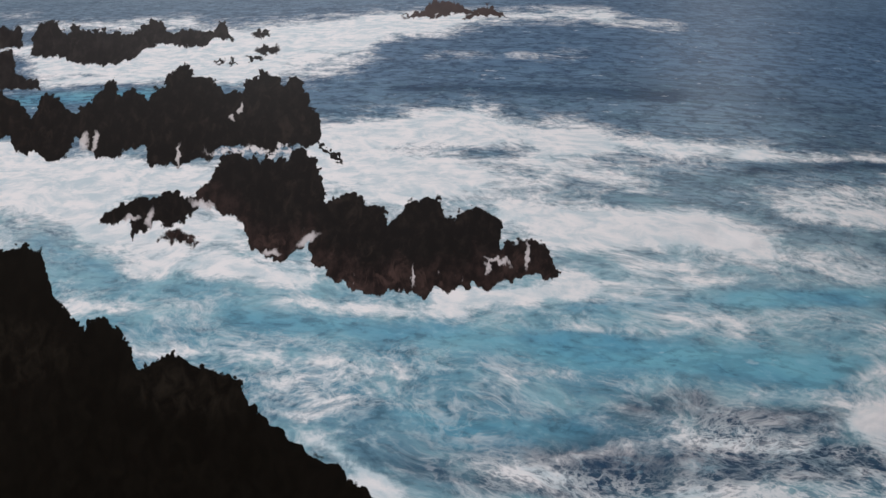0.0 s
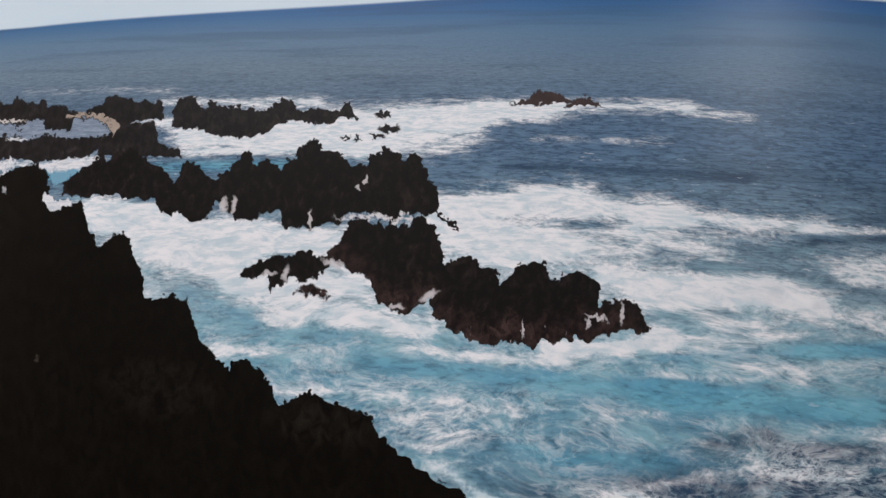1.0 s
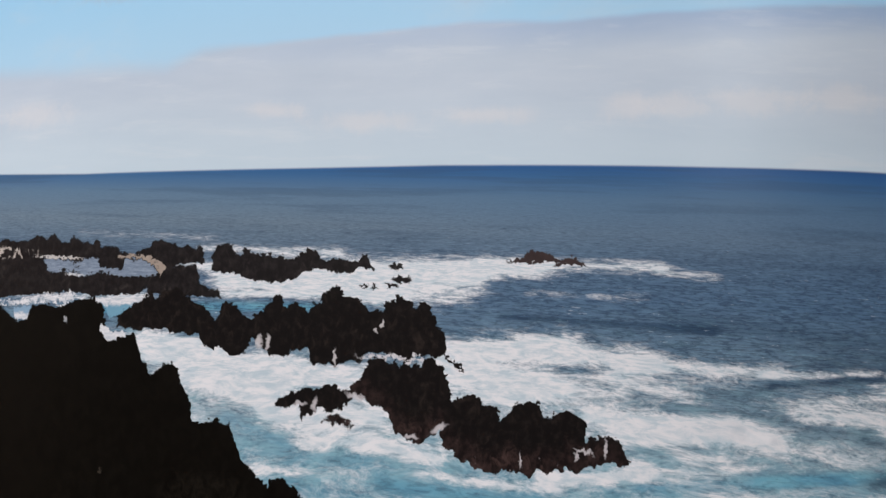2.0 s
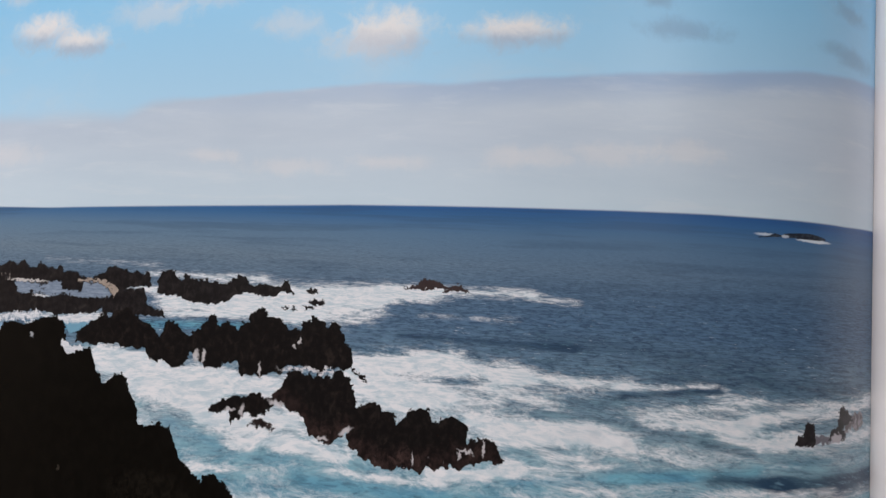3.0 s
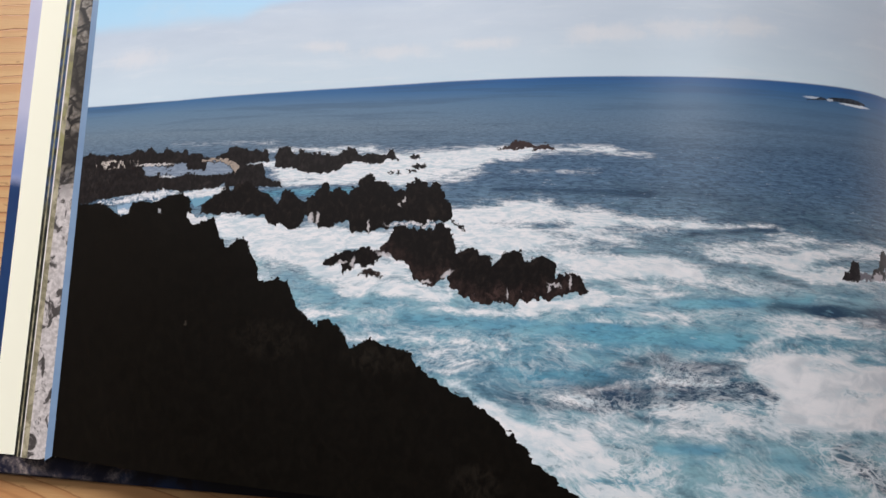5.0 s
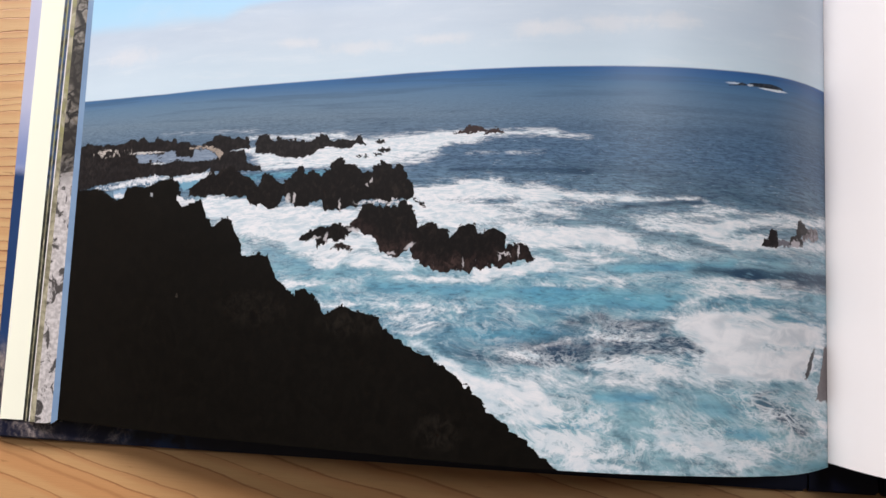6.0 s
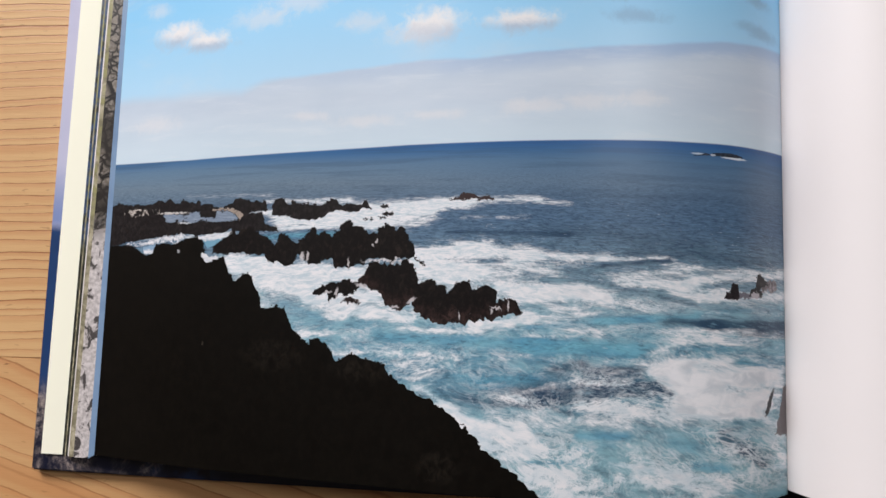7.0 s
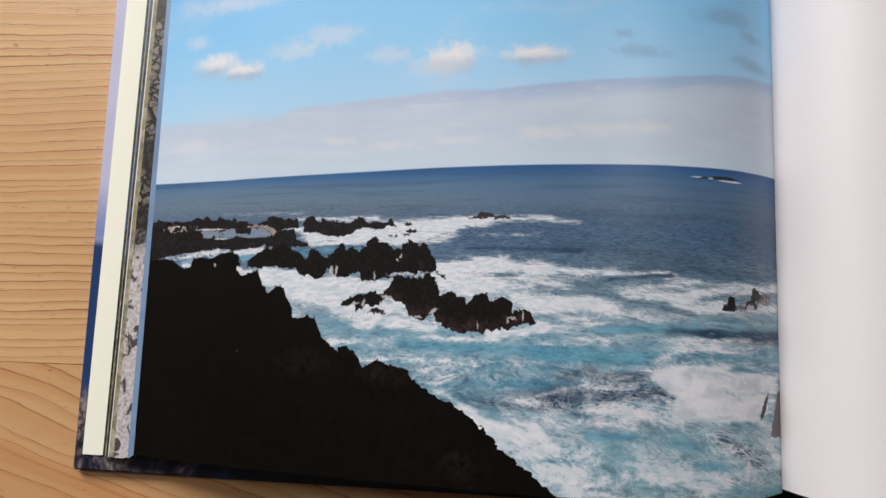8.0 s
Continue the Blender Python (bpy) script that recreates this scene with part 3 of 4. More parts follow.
        m = g.top(m, g.between(x, y, CLIFF_B, None, 0.12, 0.35))
        jag = g.lumps(g.vec(x0, y0, 88.0), 0.24, 2.0)
        slip = g.lumps(g.vec(x0, y0, 91.0), 0.42, 2.0)
        m = g.top(m, g.between(g.add(g.add(x0, g.mul(g.sub(rag, 0.5), 0.6)), g.mul(slip, 0.8)), g.add(g.add(y0, g.mul(g.sub(rag2, 0.5), 0.6)), g.mul(jag, -1.3)), CLIFF_C, None, 0.12, 0.35))
        shelf = g.top(g.spot(x0, y0, 62.0, 34.5, 9.0, 4.0, 0.9), g.top(g.spot(x0, y0, 89.0, 31.5, 8.0, 3.0, 0.9), g.spot(x0, y0, 112.5, 6.5, 5.0, 4.0, 0.9)))
        cliff = g.mix(g.mul(g.step(facet, 0.36, 0.72), g.add(0.25, g.mul(shelf, 0.75))), srgb(7, 5, 3), srgb(30, 26, 21))
        cliff = g.mix(g.mul(g.spot(x, y, 38.4, 37.0, 0.45, 0.4, 0.6), 0.5), cliff, srgb(70, 63, 56))
        pic = g.mix(m, pic, cliff)
        surf = g.mix(g.step(fine, 0.35, 0.6), srgb(186, 192, 200), srgb(222, 220, 222))
        pic = g.mix(g.between(x, y, COVE_TOP, COVE_FOOT), pic, g.mix(g.step(g.sub(g.line(x, COVE_TOP), y), 0.9, 1.8), surf, g.mix(g.step(x0, 9.0, 11.0), cliff, srgb(112, 156, 178))))
        pic = g.mix(g.mul(g.between(x, y, INLET_TOP, INLET_FOOT), g.step(grit, 0.44, 0.54)), pic, surf)
        pic = g.mix(g.between(x, y, BLUE_TOP, BLUE_FOOT), pic, g.mix(g.step(y, 65.0, 66.0), surf, srgb(132, 160, 184)))
        pic = g.mix(g.between(x, y, POCKET_TOP, POCKET_FOOT), pic, surf)
        pic = g.mix(g.mul(g.spot(x, y, 27.5, 65.0, 0.4, 0.6, 0.7), 0.5), pic, surf)
        pic = g.mix(g.spot(x, y, 5.0, 66.3, 6.0, 0.75, 0.3), pic, cliff)
    else:
        xf, yf = g.add(x0, g.mul(g.sub(rag, 0.5), 0.8)), g.add(y0, g.mul(g.sub(rag2, 0.5), 0.5))
        wash = g.add(yf, g.mul(g.sub(x0, 189.0), 0.03))
        pic = g.mix(g.mul(g.spot(xf, wash, 192.2, 93.3, 3.6, 0.34, 0.5), 0.9), pic, srgb(216, 222, 228))
        pic = g.mix(g.mul(g.spot(xf, wash, 182.6, 93.6, 2.6, 0.26, 0.7), 0.75), pic, srgb(204, 212, 222))
        pic = g.mix(g.between(xf, yf, REEF_TOP, REEF_FOOT, 0.1), pic, g.mix(g.step(rag, 0.45, 0.6), srgb(28, 34, 44), srgb(52, 58, 68)))
        pic = g.mix(g.mul(g.spot(xf, yf, 186.0, 93.7, 0.8, 0.3, 0.7), 0.7), pic, srgb(206, 212, 220))
        # small rocks by the gutter
        dim = g.mix(g.step(grit, 0.35, 0.7), srgb(20, 17, 19), srgb(50, 44, 46))
        grey = g.mix(g.step(grit, 0.4, 0.6), srgb(92, 84, 86), srgb(150, 142, 146))
        pic = g.mix(g.spot(x, y, 194.6, 55.4, 2.6, 0.9, 0.6), pic, srgb(108, 104, 112))
        pic = g.mix(g.between(x, y, GREY_TOP, GREY_FOOT, 0.2), pic, grey)
        pic = g.mix(g.between(x, y, TOOTH_TOP, TOOTH_FOOT, 0.2), pic, dim)
        pic = g.mix(g.between(x, y, STUMP_TOP, [(196.3, 55.4), (200.9, 55.2)], 0.2), pic, dim)
        pic = g.mix(g.spot(x, y, 198.3, 55.6, 1.3, 0.9, 0.5), pic, srgb(178, 170, 174))
        pic = g.mix(g.between(x, y, PILLAR_TOP, [(188.8, 54.3), (193.4, 54.2)], 0.2), pic, dim)
        lean = g.sub(x, g.mul(g.sub(y0, 26.2), 0.42))
        pic = g.mix(g.spot(lean, y, 203.1, 26.2, 0.8, 3.6, 0.4), pic, srgb(40, 38, 42))
        pic = g.mix(g.between(x, y, SHARD_TOP, [(205.2, 17.2), (210.5, 16.4)], 0.3), pic, g.mix(grit, srgb(78, 72, 74), srgb(120, 112, 114)))
    return g.done(pic, gloss, 0.27)


# clouds: centre, half width, half height, kind (0 grey, 1 sunlit, 2 faint)
CLOUDS = [
    (22.4, 135.0, 6.0, 3.0, 1), (33.6, 131.8, 6.0, 2.4, 1), (13.4, 144.5, 3.9, 1.7, 2), (65.4, 142.1, 8.8, 2.6, 2), (52.4, 137.3, 7.0, 2.2, 2), (86.4, 133.6, 4.6, 2.2, 2),
    (107.1, 130.7, 6.7, 3.7, 1), (102.6, 128.6, 7.4, 2.2, 2), (132.6, 130.5, 7.4, 2.4, 1), (165.2, 132.1, 6.0, 1.5, 0), (159.9, 137.6, 2.8, 1.1, 0), (191.6, 145.3, 7.0, 2.2, 0),
]
LOW_CLOUDS = [
    (201.2, 140.5, 3.2, 1.3, 0), (201.0, 131.7, 5.3, 1.5, 0), (28.4, 157.0, 12.3, 2.2, 2), (152.4, 107.1, 6.0, 1.7, 2), (165.8, 108.3, 5.3, 1.7, 2), (132.2, 105.9, 3.2, 1.7, 2),
    (139.5, 106.2, 3.5, 1.5, 2), (87.7, 103.5, 7.0, 1.3, 2), (108.8, 104.6, 6.0, 1.1, 2), (70.4, 105.6, 4.2, 1.1, 2), (15.7, 106.1, 7.0, 1.9, 2),
]
SURF_FAR = [
    (74, 77.3, 118, 78.6, 1.9, 1.0), (64, 74.5, 86, 74.8, 2.4, 1.0), (86, 75.5, 108, 76.2, 1.8, 0.9), (110, 79.2, 138, 80.0, 0.9, 0.95), (138, 79.4, 147, 78.7, 0.55, 0.8), (92, 73, 106, 73.4, 1.6, 0.7),
    (58, 79.9, 84, 80.2, 0.8, 0.8), (52, 77.0, 60, 76.5, 1.0, 0.9), (0, 70, 46, 71, 1.6, 0.5), (30, 82.2, 60, 82.0, 0.55, 0.4), (112, 76.0, 132, 76.4, 0.6, -0.5), (118, 75.0, 136, 75.0, 0.7, 0.35),
    (50, 60, 72, 57.5, 3.6, 1.1), (74, 59, 88, 58.4, 2.4, 1.1), (74, 51.4, 92, 52.2, 2.6, 1.0), (46, 62.6, 62, 62.4, 1.3, 0.7),
]
# soft fields of the printed sea, as brush strokes: from, to, half width, amount
SURF_BEYOND_ROCKS = [
    (105.4, 64.3, 122.4, 66.4, 2.19, 1), (122.4, 65.7, 136.1, 64.7, 1.92, 1), (134.8, 64.1, 156.1, 64.3, 1.23, 0.9), (154.8, 63.8, 175, 64.7, 0.55, 0.75),
    (105.5, 61.5, 122.7, 58.8, 2.47, 0.9), (124, 59.7, 132.2, 59.3, 1.1, 0.35), (106.5, 56.5, 118.5, 58, 1.37, 0.8), (132.1, 62, 141.6, 60, 1.37, 0.7),
    (161.5, 59.5, 180.6, 61.9, 0.96, 0.6), (160.2, 57.4, 180.6, 58, 1.23, 0.85), (180.6, 59.5, 209.8, 62.2, 1.37, 0.85), (176.4, 55.7, 189.2, 55.6, 1.51, 0.75),
    (182, 53.7, 209.6, 56.1, 0.96, 0.75), (172.3, 63.1, 182, 62.7, 0.55, 0.5),
]
SURF_RIGHT_OF_ROCKS = [
    (128.2, 55.4, 149.6, 55.6, 1.64, 1), (133.7, 52.8, 154.9, 53.8, 1.64, 0.9), (149.6, 55.2, 157.6, 53.5, 1.1, 0.6), (135.2, 48.5, 148.4, 50.5, 0.82, 0.7),
    (121.7, 45.1, 136.6, 47, 1.23, 1.05), (136.6, 47, 149.7, 48.5, 0.82, 0.7), (147.1, 47.1, 155, 49.9, 0.55, 0.45), (158.9, 52.2, 169.6, 51.1, 0.82, 0.45),
    (148.2, 59.4, 156.1, 62, 0.55, -0.7), (156.1, 62, 173.6, 64.1, 0.55, -0.7), (140.3, 57.7, 149.6, 57.9, 0.55, -0.6), (152.2, 57.9, 171, 54.8, 0.68, -0.6),
    (171, 54.3, 195.4, 50.7, 0.68, -0.6), (162.8, 61.7, 176.4, 61.8, 0.55, -0.3),
]
SURF_BREAKER = [
    (171, 47.6, 186.3, 47.5, 1.23, -0.7), (186.3, 47.3, 209.5, 48, 1.37, -0.8), (136.7, 40.4, 163.1, 40.1, 2.05, -0.6), (163.1, 39.6, 169.7, 41.2, 1.23, -0.4),
    (147.2, 44.6, 155.1, 44, 0.82, 0.3), (135.3, 42.9, 147.2, 42.4, 0.82, 0.35), (173.7, 45.5, 197, 45.9, 1.1, 0.5), (171.1, 42, 186.3, 43.3, 1.37, 0.5),
    (168.4, 39.1, 176.5, 42, 0.82, 0.6), (186.3, 41.7, 204.7, 44.2, 1.1, 0.35), (193.7, 37.3, 206.9, 35.2, 0.68, -0.6), (155, 47.4, 180.6, 49.4, 0.96, -0.35),
    (169.8, 34.4, 176.5, 36.3, 1.64, 1.2), (177.9, 37, 189.2, 37.4, 1.1, 0.9), (190.6, 30.5, 193.4, 29.2, 0.96, -0.4),
]
SURF_BURST = [
    (176.5, 32.7, 204.5, 33.4, 2.74, 1.4), (178.6, 27.8, 200.4, 26.8, 3.01, 1.4), (176.6, 24.1, 193.6, 23, 1.37, 1), (196.8, 23.4, 206.6, 19.7, 1.37, 0.8),
    (150.2, 25.1, 172.5, 22.6, 1.78, 0.55), (157.8, 36.5, 165.8, 36.2, 0.82, 0.5), (140.8, 34.2, 146.1, 33.1, 0.68, 0.4), (150.1, 31, 163.2, 31.1, 0.55, 0.5),
    (129.2, 25.7, 135.8, 26.3, 0.68, 0.4), (135.7, 28, 148.8, 31.6, 0.55, 0.35), (186.3, 18.1, 204.3, 12.2, 2.19, -0.2), (137.1, 27.2, 150.2, 26.4, 1.78, -0.3),
    (169.1, 30.7, 173.8, 28.6, 0.96, -0.7),
]
SURF_BELOW_CLIFF = [
    (107, 27.5, 114.2, 23.6, 1.1, 0.95), (115.7, 22.3, 124.1, 16.1, 1.92, 0.85), (121.3, 18.4, 133.4, 18, 2.19, 0.7), (125.5, 13.3, 137.4, 15.6, 1.78, 0.6),
    (129.6, 10.3, 137.4, 13, 1.37, 0.5), (133.3, 20.6, 149, 18.8, 1.92, 0.3), (135, 7.7, 147.9, 7.2, 0.96, 0.6), (137.6, 5.3, 144.1, 4.2, 1.1, 0.45),
    (144.2, 2.5, 153.2, 3.9, 0.55, 0.6), (144.2, 1.1, 154.5, 1.6, 0.68, 0.7), (150.3, 17.2, 162, 17.3, 1.23, -0.4), (175.3, 15.9, 182.1, 14.5, 1.78, -0.35),
    (136.2, 9.6, 150.5, 10.3, 0.82, -0.25), (192, 2.8, 208.7, 0.5, 1.37, -0.5), (150.6, 2.7, 160.9, 2.5, 0.82, -0.45),
]
SURF_FOOT = [
    (150.5, 10.5, 166, 9.9, 0.82, 0.6), (166, 9.2, 176.6, 7.9, 1.37, 0.75), (175.3, 6.9, 189.1, 5.7, 1.37, 0.65), (168.7, 5.2, 186.2, 4.1, 1.23, 0.5),
    (160.9, 6.5, 168.7, 6.5, 1.1, 0.4), (155.8, 0.4, 168.7, 0.5, 0.55, 0.5), (183.5, 2.4, 190.6, 3.7, 0.82, 0.6), (204.3, 13.2, 208.8, 9.4, 1.1, 0.4),
    (147.7, 21.6, 163.3, 20.7, 1.1, 0.3), (166.1, 3.3, 174, 2.8, 0.82, -0.4), (180.7, 10.1, 189.1, 9.3, 1.1, -0.3), (162.1, 14.9, 171.3, 13.9, 1.23, 0.2),
]
SURF_INNER = [
    (64.5, 49.4, 76, 46, 1.23, -0.45), (76.1, 44.3, 91.5, 44.6, 0.68, -0.4), (69.9, 41.1, 79.4, 41.7, 0.96, 0.6), (79.1, 46, 91.3, 48.3, 1.23, 0.8),
    (91.3, 47.5, 103.3, 46.3, 1.23, 1), (100.5, 43.4, 123.2, 43.4, 0.68, 0.75), (79.7, 35.6, 100.8, 37.2, 0.82, 0.6), (100.8, 36.4, 120.7, 35.8, 0.82, 0.3),
    (101, 32.2, 123.6, 32.1, 1.1, 0.25), (101.1, 30.3, 106.9, 29.7, 0.55, 0.6), (126.1, 36.1, 135.5, 37.2, 0.68, 0.4), (94.7, 41.1, 139.4, 40.5, 1.37, -0.45),
    (118.1, 31.6, 137, 31.1, 1.64, -0.3), (132.9, 36.1, 140.8, 35.3, 1.1, -0.3), (65.7, 56.2, 74, 51.8, 2.19, 0.6),
]
SURF_COVES = [
    (62.7, 74.5, 95.9, 75.3, 1.16, 0.9), (56.2, 71.4, 96.1, 73.3, 0.58, 1), (85, 72.6, 96.2, 72.1, 0.93, 0.6), (106.2, 64, 119.6, 66.1, 1.39, 0.5),
    (106.5, 59.7, 119.9, 61.9, 1.63, 0.45), (112.3, 59.1, 130.7, 61.7, 1.16, 0.3), (95.7, 77.8, 111, 79.1, 0.93, 0.5), (17.4, 68, 32.6, 69.8, 0.55, 0.6),
    (34.2, 69.4, 46.3, 70.5, 0.55, 0.7), (55, 55.1, 68.6, 55.2, 1.86, 0.5), (97.9, 49, 107.3, 47.9, 0.93, 0.6),
]
DEEP_WATER = [
    (143.5, 34, 150, 35.9, 1.64, 0.65), (152.6, 33.9, 165.8, 34.7, 1.51, 0.65), (152.7, 30.7, 167.2, 30.2, 1.37, 0.7), (135.8, 26.6, 151.5, 27, 2.05, 0.9),
    (150.1, 28, 168.5, 28.5, 0.96, 0.55), (170.1, 30.7, 173.8, 28.6, 0.96, 1), (129.2, 24.8, 137.1, 24.5, 1.1, 0.55), (143.7, 23.5, 147.6, 22.7, 0.68, 0.6),
    (173.7, 47.8, 187.7, 47.3, 1.23, 0.6), (186.3, 47, 209.5, 47.3, 1.64, 0.9), (195.3, 45, 209.4, 44.5, 1.23, 0.6), (148.2, 59.4, 156.1, 62, 0.55, 0.35),
    (156.1, 62, 173.6, 64.1, 0.55, 0.55), (171, 54.3, 180.6, 52.4, 0.55, 0.45), (188.4, 17.2, 202.2, 11.5, 1.92, 0.55), (195.1, 13.2, 200.2, 9.5, 1.23, 0.55),
]
DEEP_CREASES = [
    (126, 27, 166, 31, 4.5, 0.32),
    (150.6, 2.6, 160.9, 2.5, 0.68, 0.45), (166.1, 3.3, 174, 2.8, 0.68, 0.4), (178, 1, 182.1, 0.8, 0.68, 0.4), (187.7, 18.8, 193.6, 20.1, 0.68, 0.4),
    (152.2, 57.6, 171, 54.8, 0.55, 0.35), (141.6, 57.7, 149.6, 57.9, 0.55, 0.3), (182, 51.2, 207.1, 51.6, 0.55, 0.3), (173.8, 40.8, 180.6, 39.1, 0.55, 0.3),
    (113.8, 70.7, 146.7, 70.3, 0.68, 0.55), (141.3, 72.1, 182, 68.3, 1.92, 0.3), (165.5, 66, 205, 64.5, 1.92, 0.35), (115.5, 25.7, 129.2, 24.4, 1.1, 0.35),
]
TURQUOISE_WATER = [
    (136.6, 45.3, 168.3, 48.3, 1.23, 0.5), (155, 47.2, 180.6, 49.1, 0.96, 0.6), (136.7, 40.4, 163.1, 39.8, 2.05, 0.85), (163.1, 39.6, 169.7, 41.2, 1.23, 0.5),
    (94.7, 41.1, 139.4, 40.5, 1.64, 0.6), (118.1, 31.6, 129, 29.4, 1.64, 0.55), (123.7, 29.2, 137, 31.4, 1.78, 0.65), (150.3, 17.2, 162, 17.3, 1.23, 0.65),
    (175.3, 15.9, 182.1, 14.5, 1.78, 0.5), (147.8, 12.7, 158.2, 14.7, 1.1, 0.4), (136.2, 9.6, 150.5, 10.3, 0.82, 0.5), (180.7, 10.1, 189.1, 9.3, 1.23, 0.65),
    (192, 2.8, 208.7, 0.5, 1.37, 0.55), (64.5, 49.4, 76, 46, 1.1, 0.35), (76.1, 44.3, 91.5, 44.6, 0.68, 0.3),
]
TURQUOISE_POCKETS = [
    (182, 50.3, 209.6, 52.4, 0.96, 0.4), (193.7, 37.3, 206.9, 35.2, 0.68, 0.6), (43, 63.5, 55.3, 62.5, 0.82, 0.5), (33.5, 67.2, 42.6, 68.2, 0.82, 0.5),
    (184.9, 43.3, 204.7, 43.6, 1.23, 0.35), (105.3, 67.6, 113.9, 68.1, 0.55, 0.2), (155.4, 25.6, 142.5, 18.5, 1.1, 0.1),
]
TURQUOISE_COVES = [
    (57.8, 69.2, 81.4, 70.3, 0.93, 0.8), (36, 67.6, 42.2, 67.4, 0.93, 0.7), (45.9, 60.4, 50.3, 59.5, 0.93, 0.7), (88.9, 71.4, 93.8, 71.1, 0.58, 0.5),
]
FOAM_NETS = [
    (154.1, 25.6, 173.9, 26.3, 2.74, 0.7), (186.3, 14.8, 204.3, 12.6, 3.29, 1), (152.7, 32, 168.5, 30, 2.47, 0.9), (129.2, 25.7, 150.2, 25.4, 1.92, 0.6),
    (118.7, 15.8, 142.7, 12, 4.11, 0.5), (142.8, 5.6, 196.7, 5.5, 4.79, 0.8), (100.9, 33.9, 123.6, 30.8, 2.74, 0.35), (150.4, 12.4, 175.3, 10.7, 2.74, 0.5),
    (175.2, 19.8, 186.3, 18.7, 1.37, 0.5), (161.5, 60.4, 182, 54.6, 2.74, 0.3),
]


def plain_paper(name, tint, rough=0.55):
    g = Nodes(name)
    x, y, _ = g.place()
    p = g.vec(x, y)
    n = g.noise(p, 0.03, 4)
    c = g.mix(g.mul(n, 0.35), srgb(*tint), srgb(*[v * 0.95 for v in tint]))
    g.bump(g.noise(p, 5.0, 3, 0.6), 0.08, 0.0002)
    return g.done(c, rough, 0.4)


def strip_print(name, a, b, scale, lo, hi, rough=0.35, along=None):
    """A printed page of which only a margin shows: patches of two inks, and a third further up the page."""
    g = Nodes(name)
    x, y, _ = g.place()
    p = g.vec(x, y)
    c = g.mix(g.step(g.noise(p, scale, 6, 0.65, 0.6), lo, hi), srgb(*a), srgb(*b))
    if along:
        third, y0, y1 = along
        c = g.mix(g.mul(g.step(g.add(y, g.mul(g.noise(p, 0.2, 4), 6.0)), y0, y1), g.step(g.noise(p, scale * 1.5, 4), 0.62, 0.40)), c, srgb(*third))
    return g.done(c, rough, 0.5)


def pebble_print():
    """Margin of a beach photograph: pale shingle with dark clefts below, brown boulders with lit tops above."""
    g = Nodes("stone_print")
    x, y, _ = g.place()
    bent = g.vec(g.add(x, g.mul(g.noise(g.vec(x, y), 0.4, 4), 3.0)), g.add(y, g.mul(g.noise(g.vec(x, y, 5.0), 0.4, 4), 3.0)))
    joint = g.cells(bent, 0.30, "Distance", "DISTANCE_TO_EDGE")
    tint = g.tree.nodes.new("ShaderNodeSeparateXYZ")
    g.tree.links.new(g.cells(bent, 0.30, "Color"), tint.inputs[0])
    grain = g.noise(g.vec(x, y), 0.8, 5, 0.6)
    shingle = g.mix(g.step(grain, 0.35, 0.65), srgb(176, 168, 166), srgb(214, 206, 204))
    cleft = g.step(g.noise(g.vec(g.mul(x, 1.4), y, 3.0), 0.17, 6, 0.62, 0.9), 0.53, 0.60)
    shingle = g.mix(g.mul(cleft, 0.9), shingle, srgb(34, 29, 27))
    boulder = g.mix(tint.outputs[0], srgb(62, 54, 46), srgb(132, 122, 110))
    boulder = g.mix(g.step(grain, 0.35, 0.7), boulder, srgb(150, 142, 134))
    boulder = g.mix(g.step(joint, 0.16, 0.02), boulder, srgb(26, 22, 20))
    boulder = g.mix(g.mul(g.step(g.noise(g.vec(x, y, 9.0), 0.06, 3), 0.45, 0.58), 0.85), boulder, srgb(40, 35, 31))
    high = g.step(g.add(y, g.mul(g.sub(grain, 0.5), 10.0)), 66, 78)
    return g.done(g.mix(high, shingle, boulder), 0.35, 0.5)


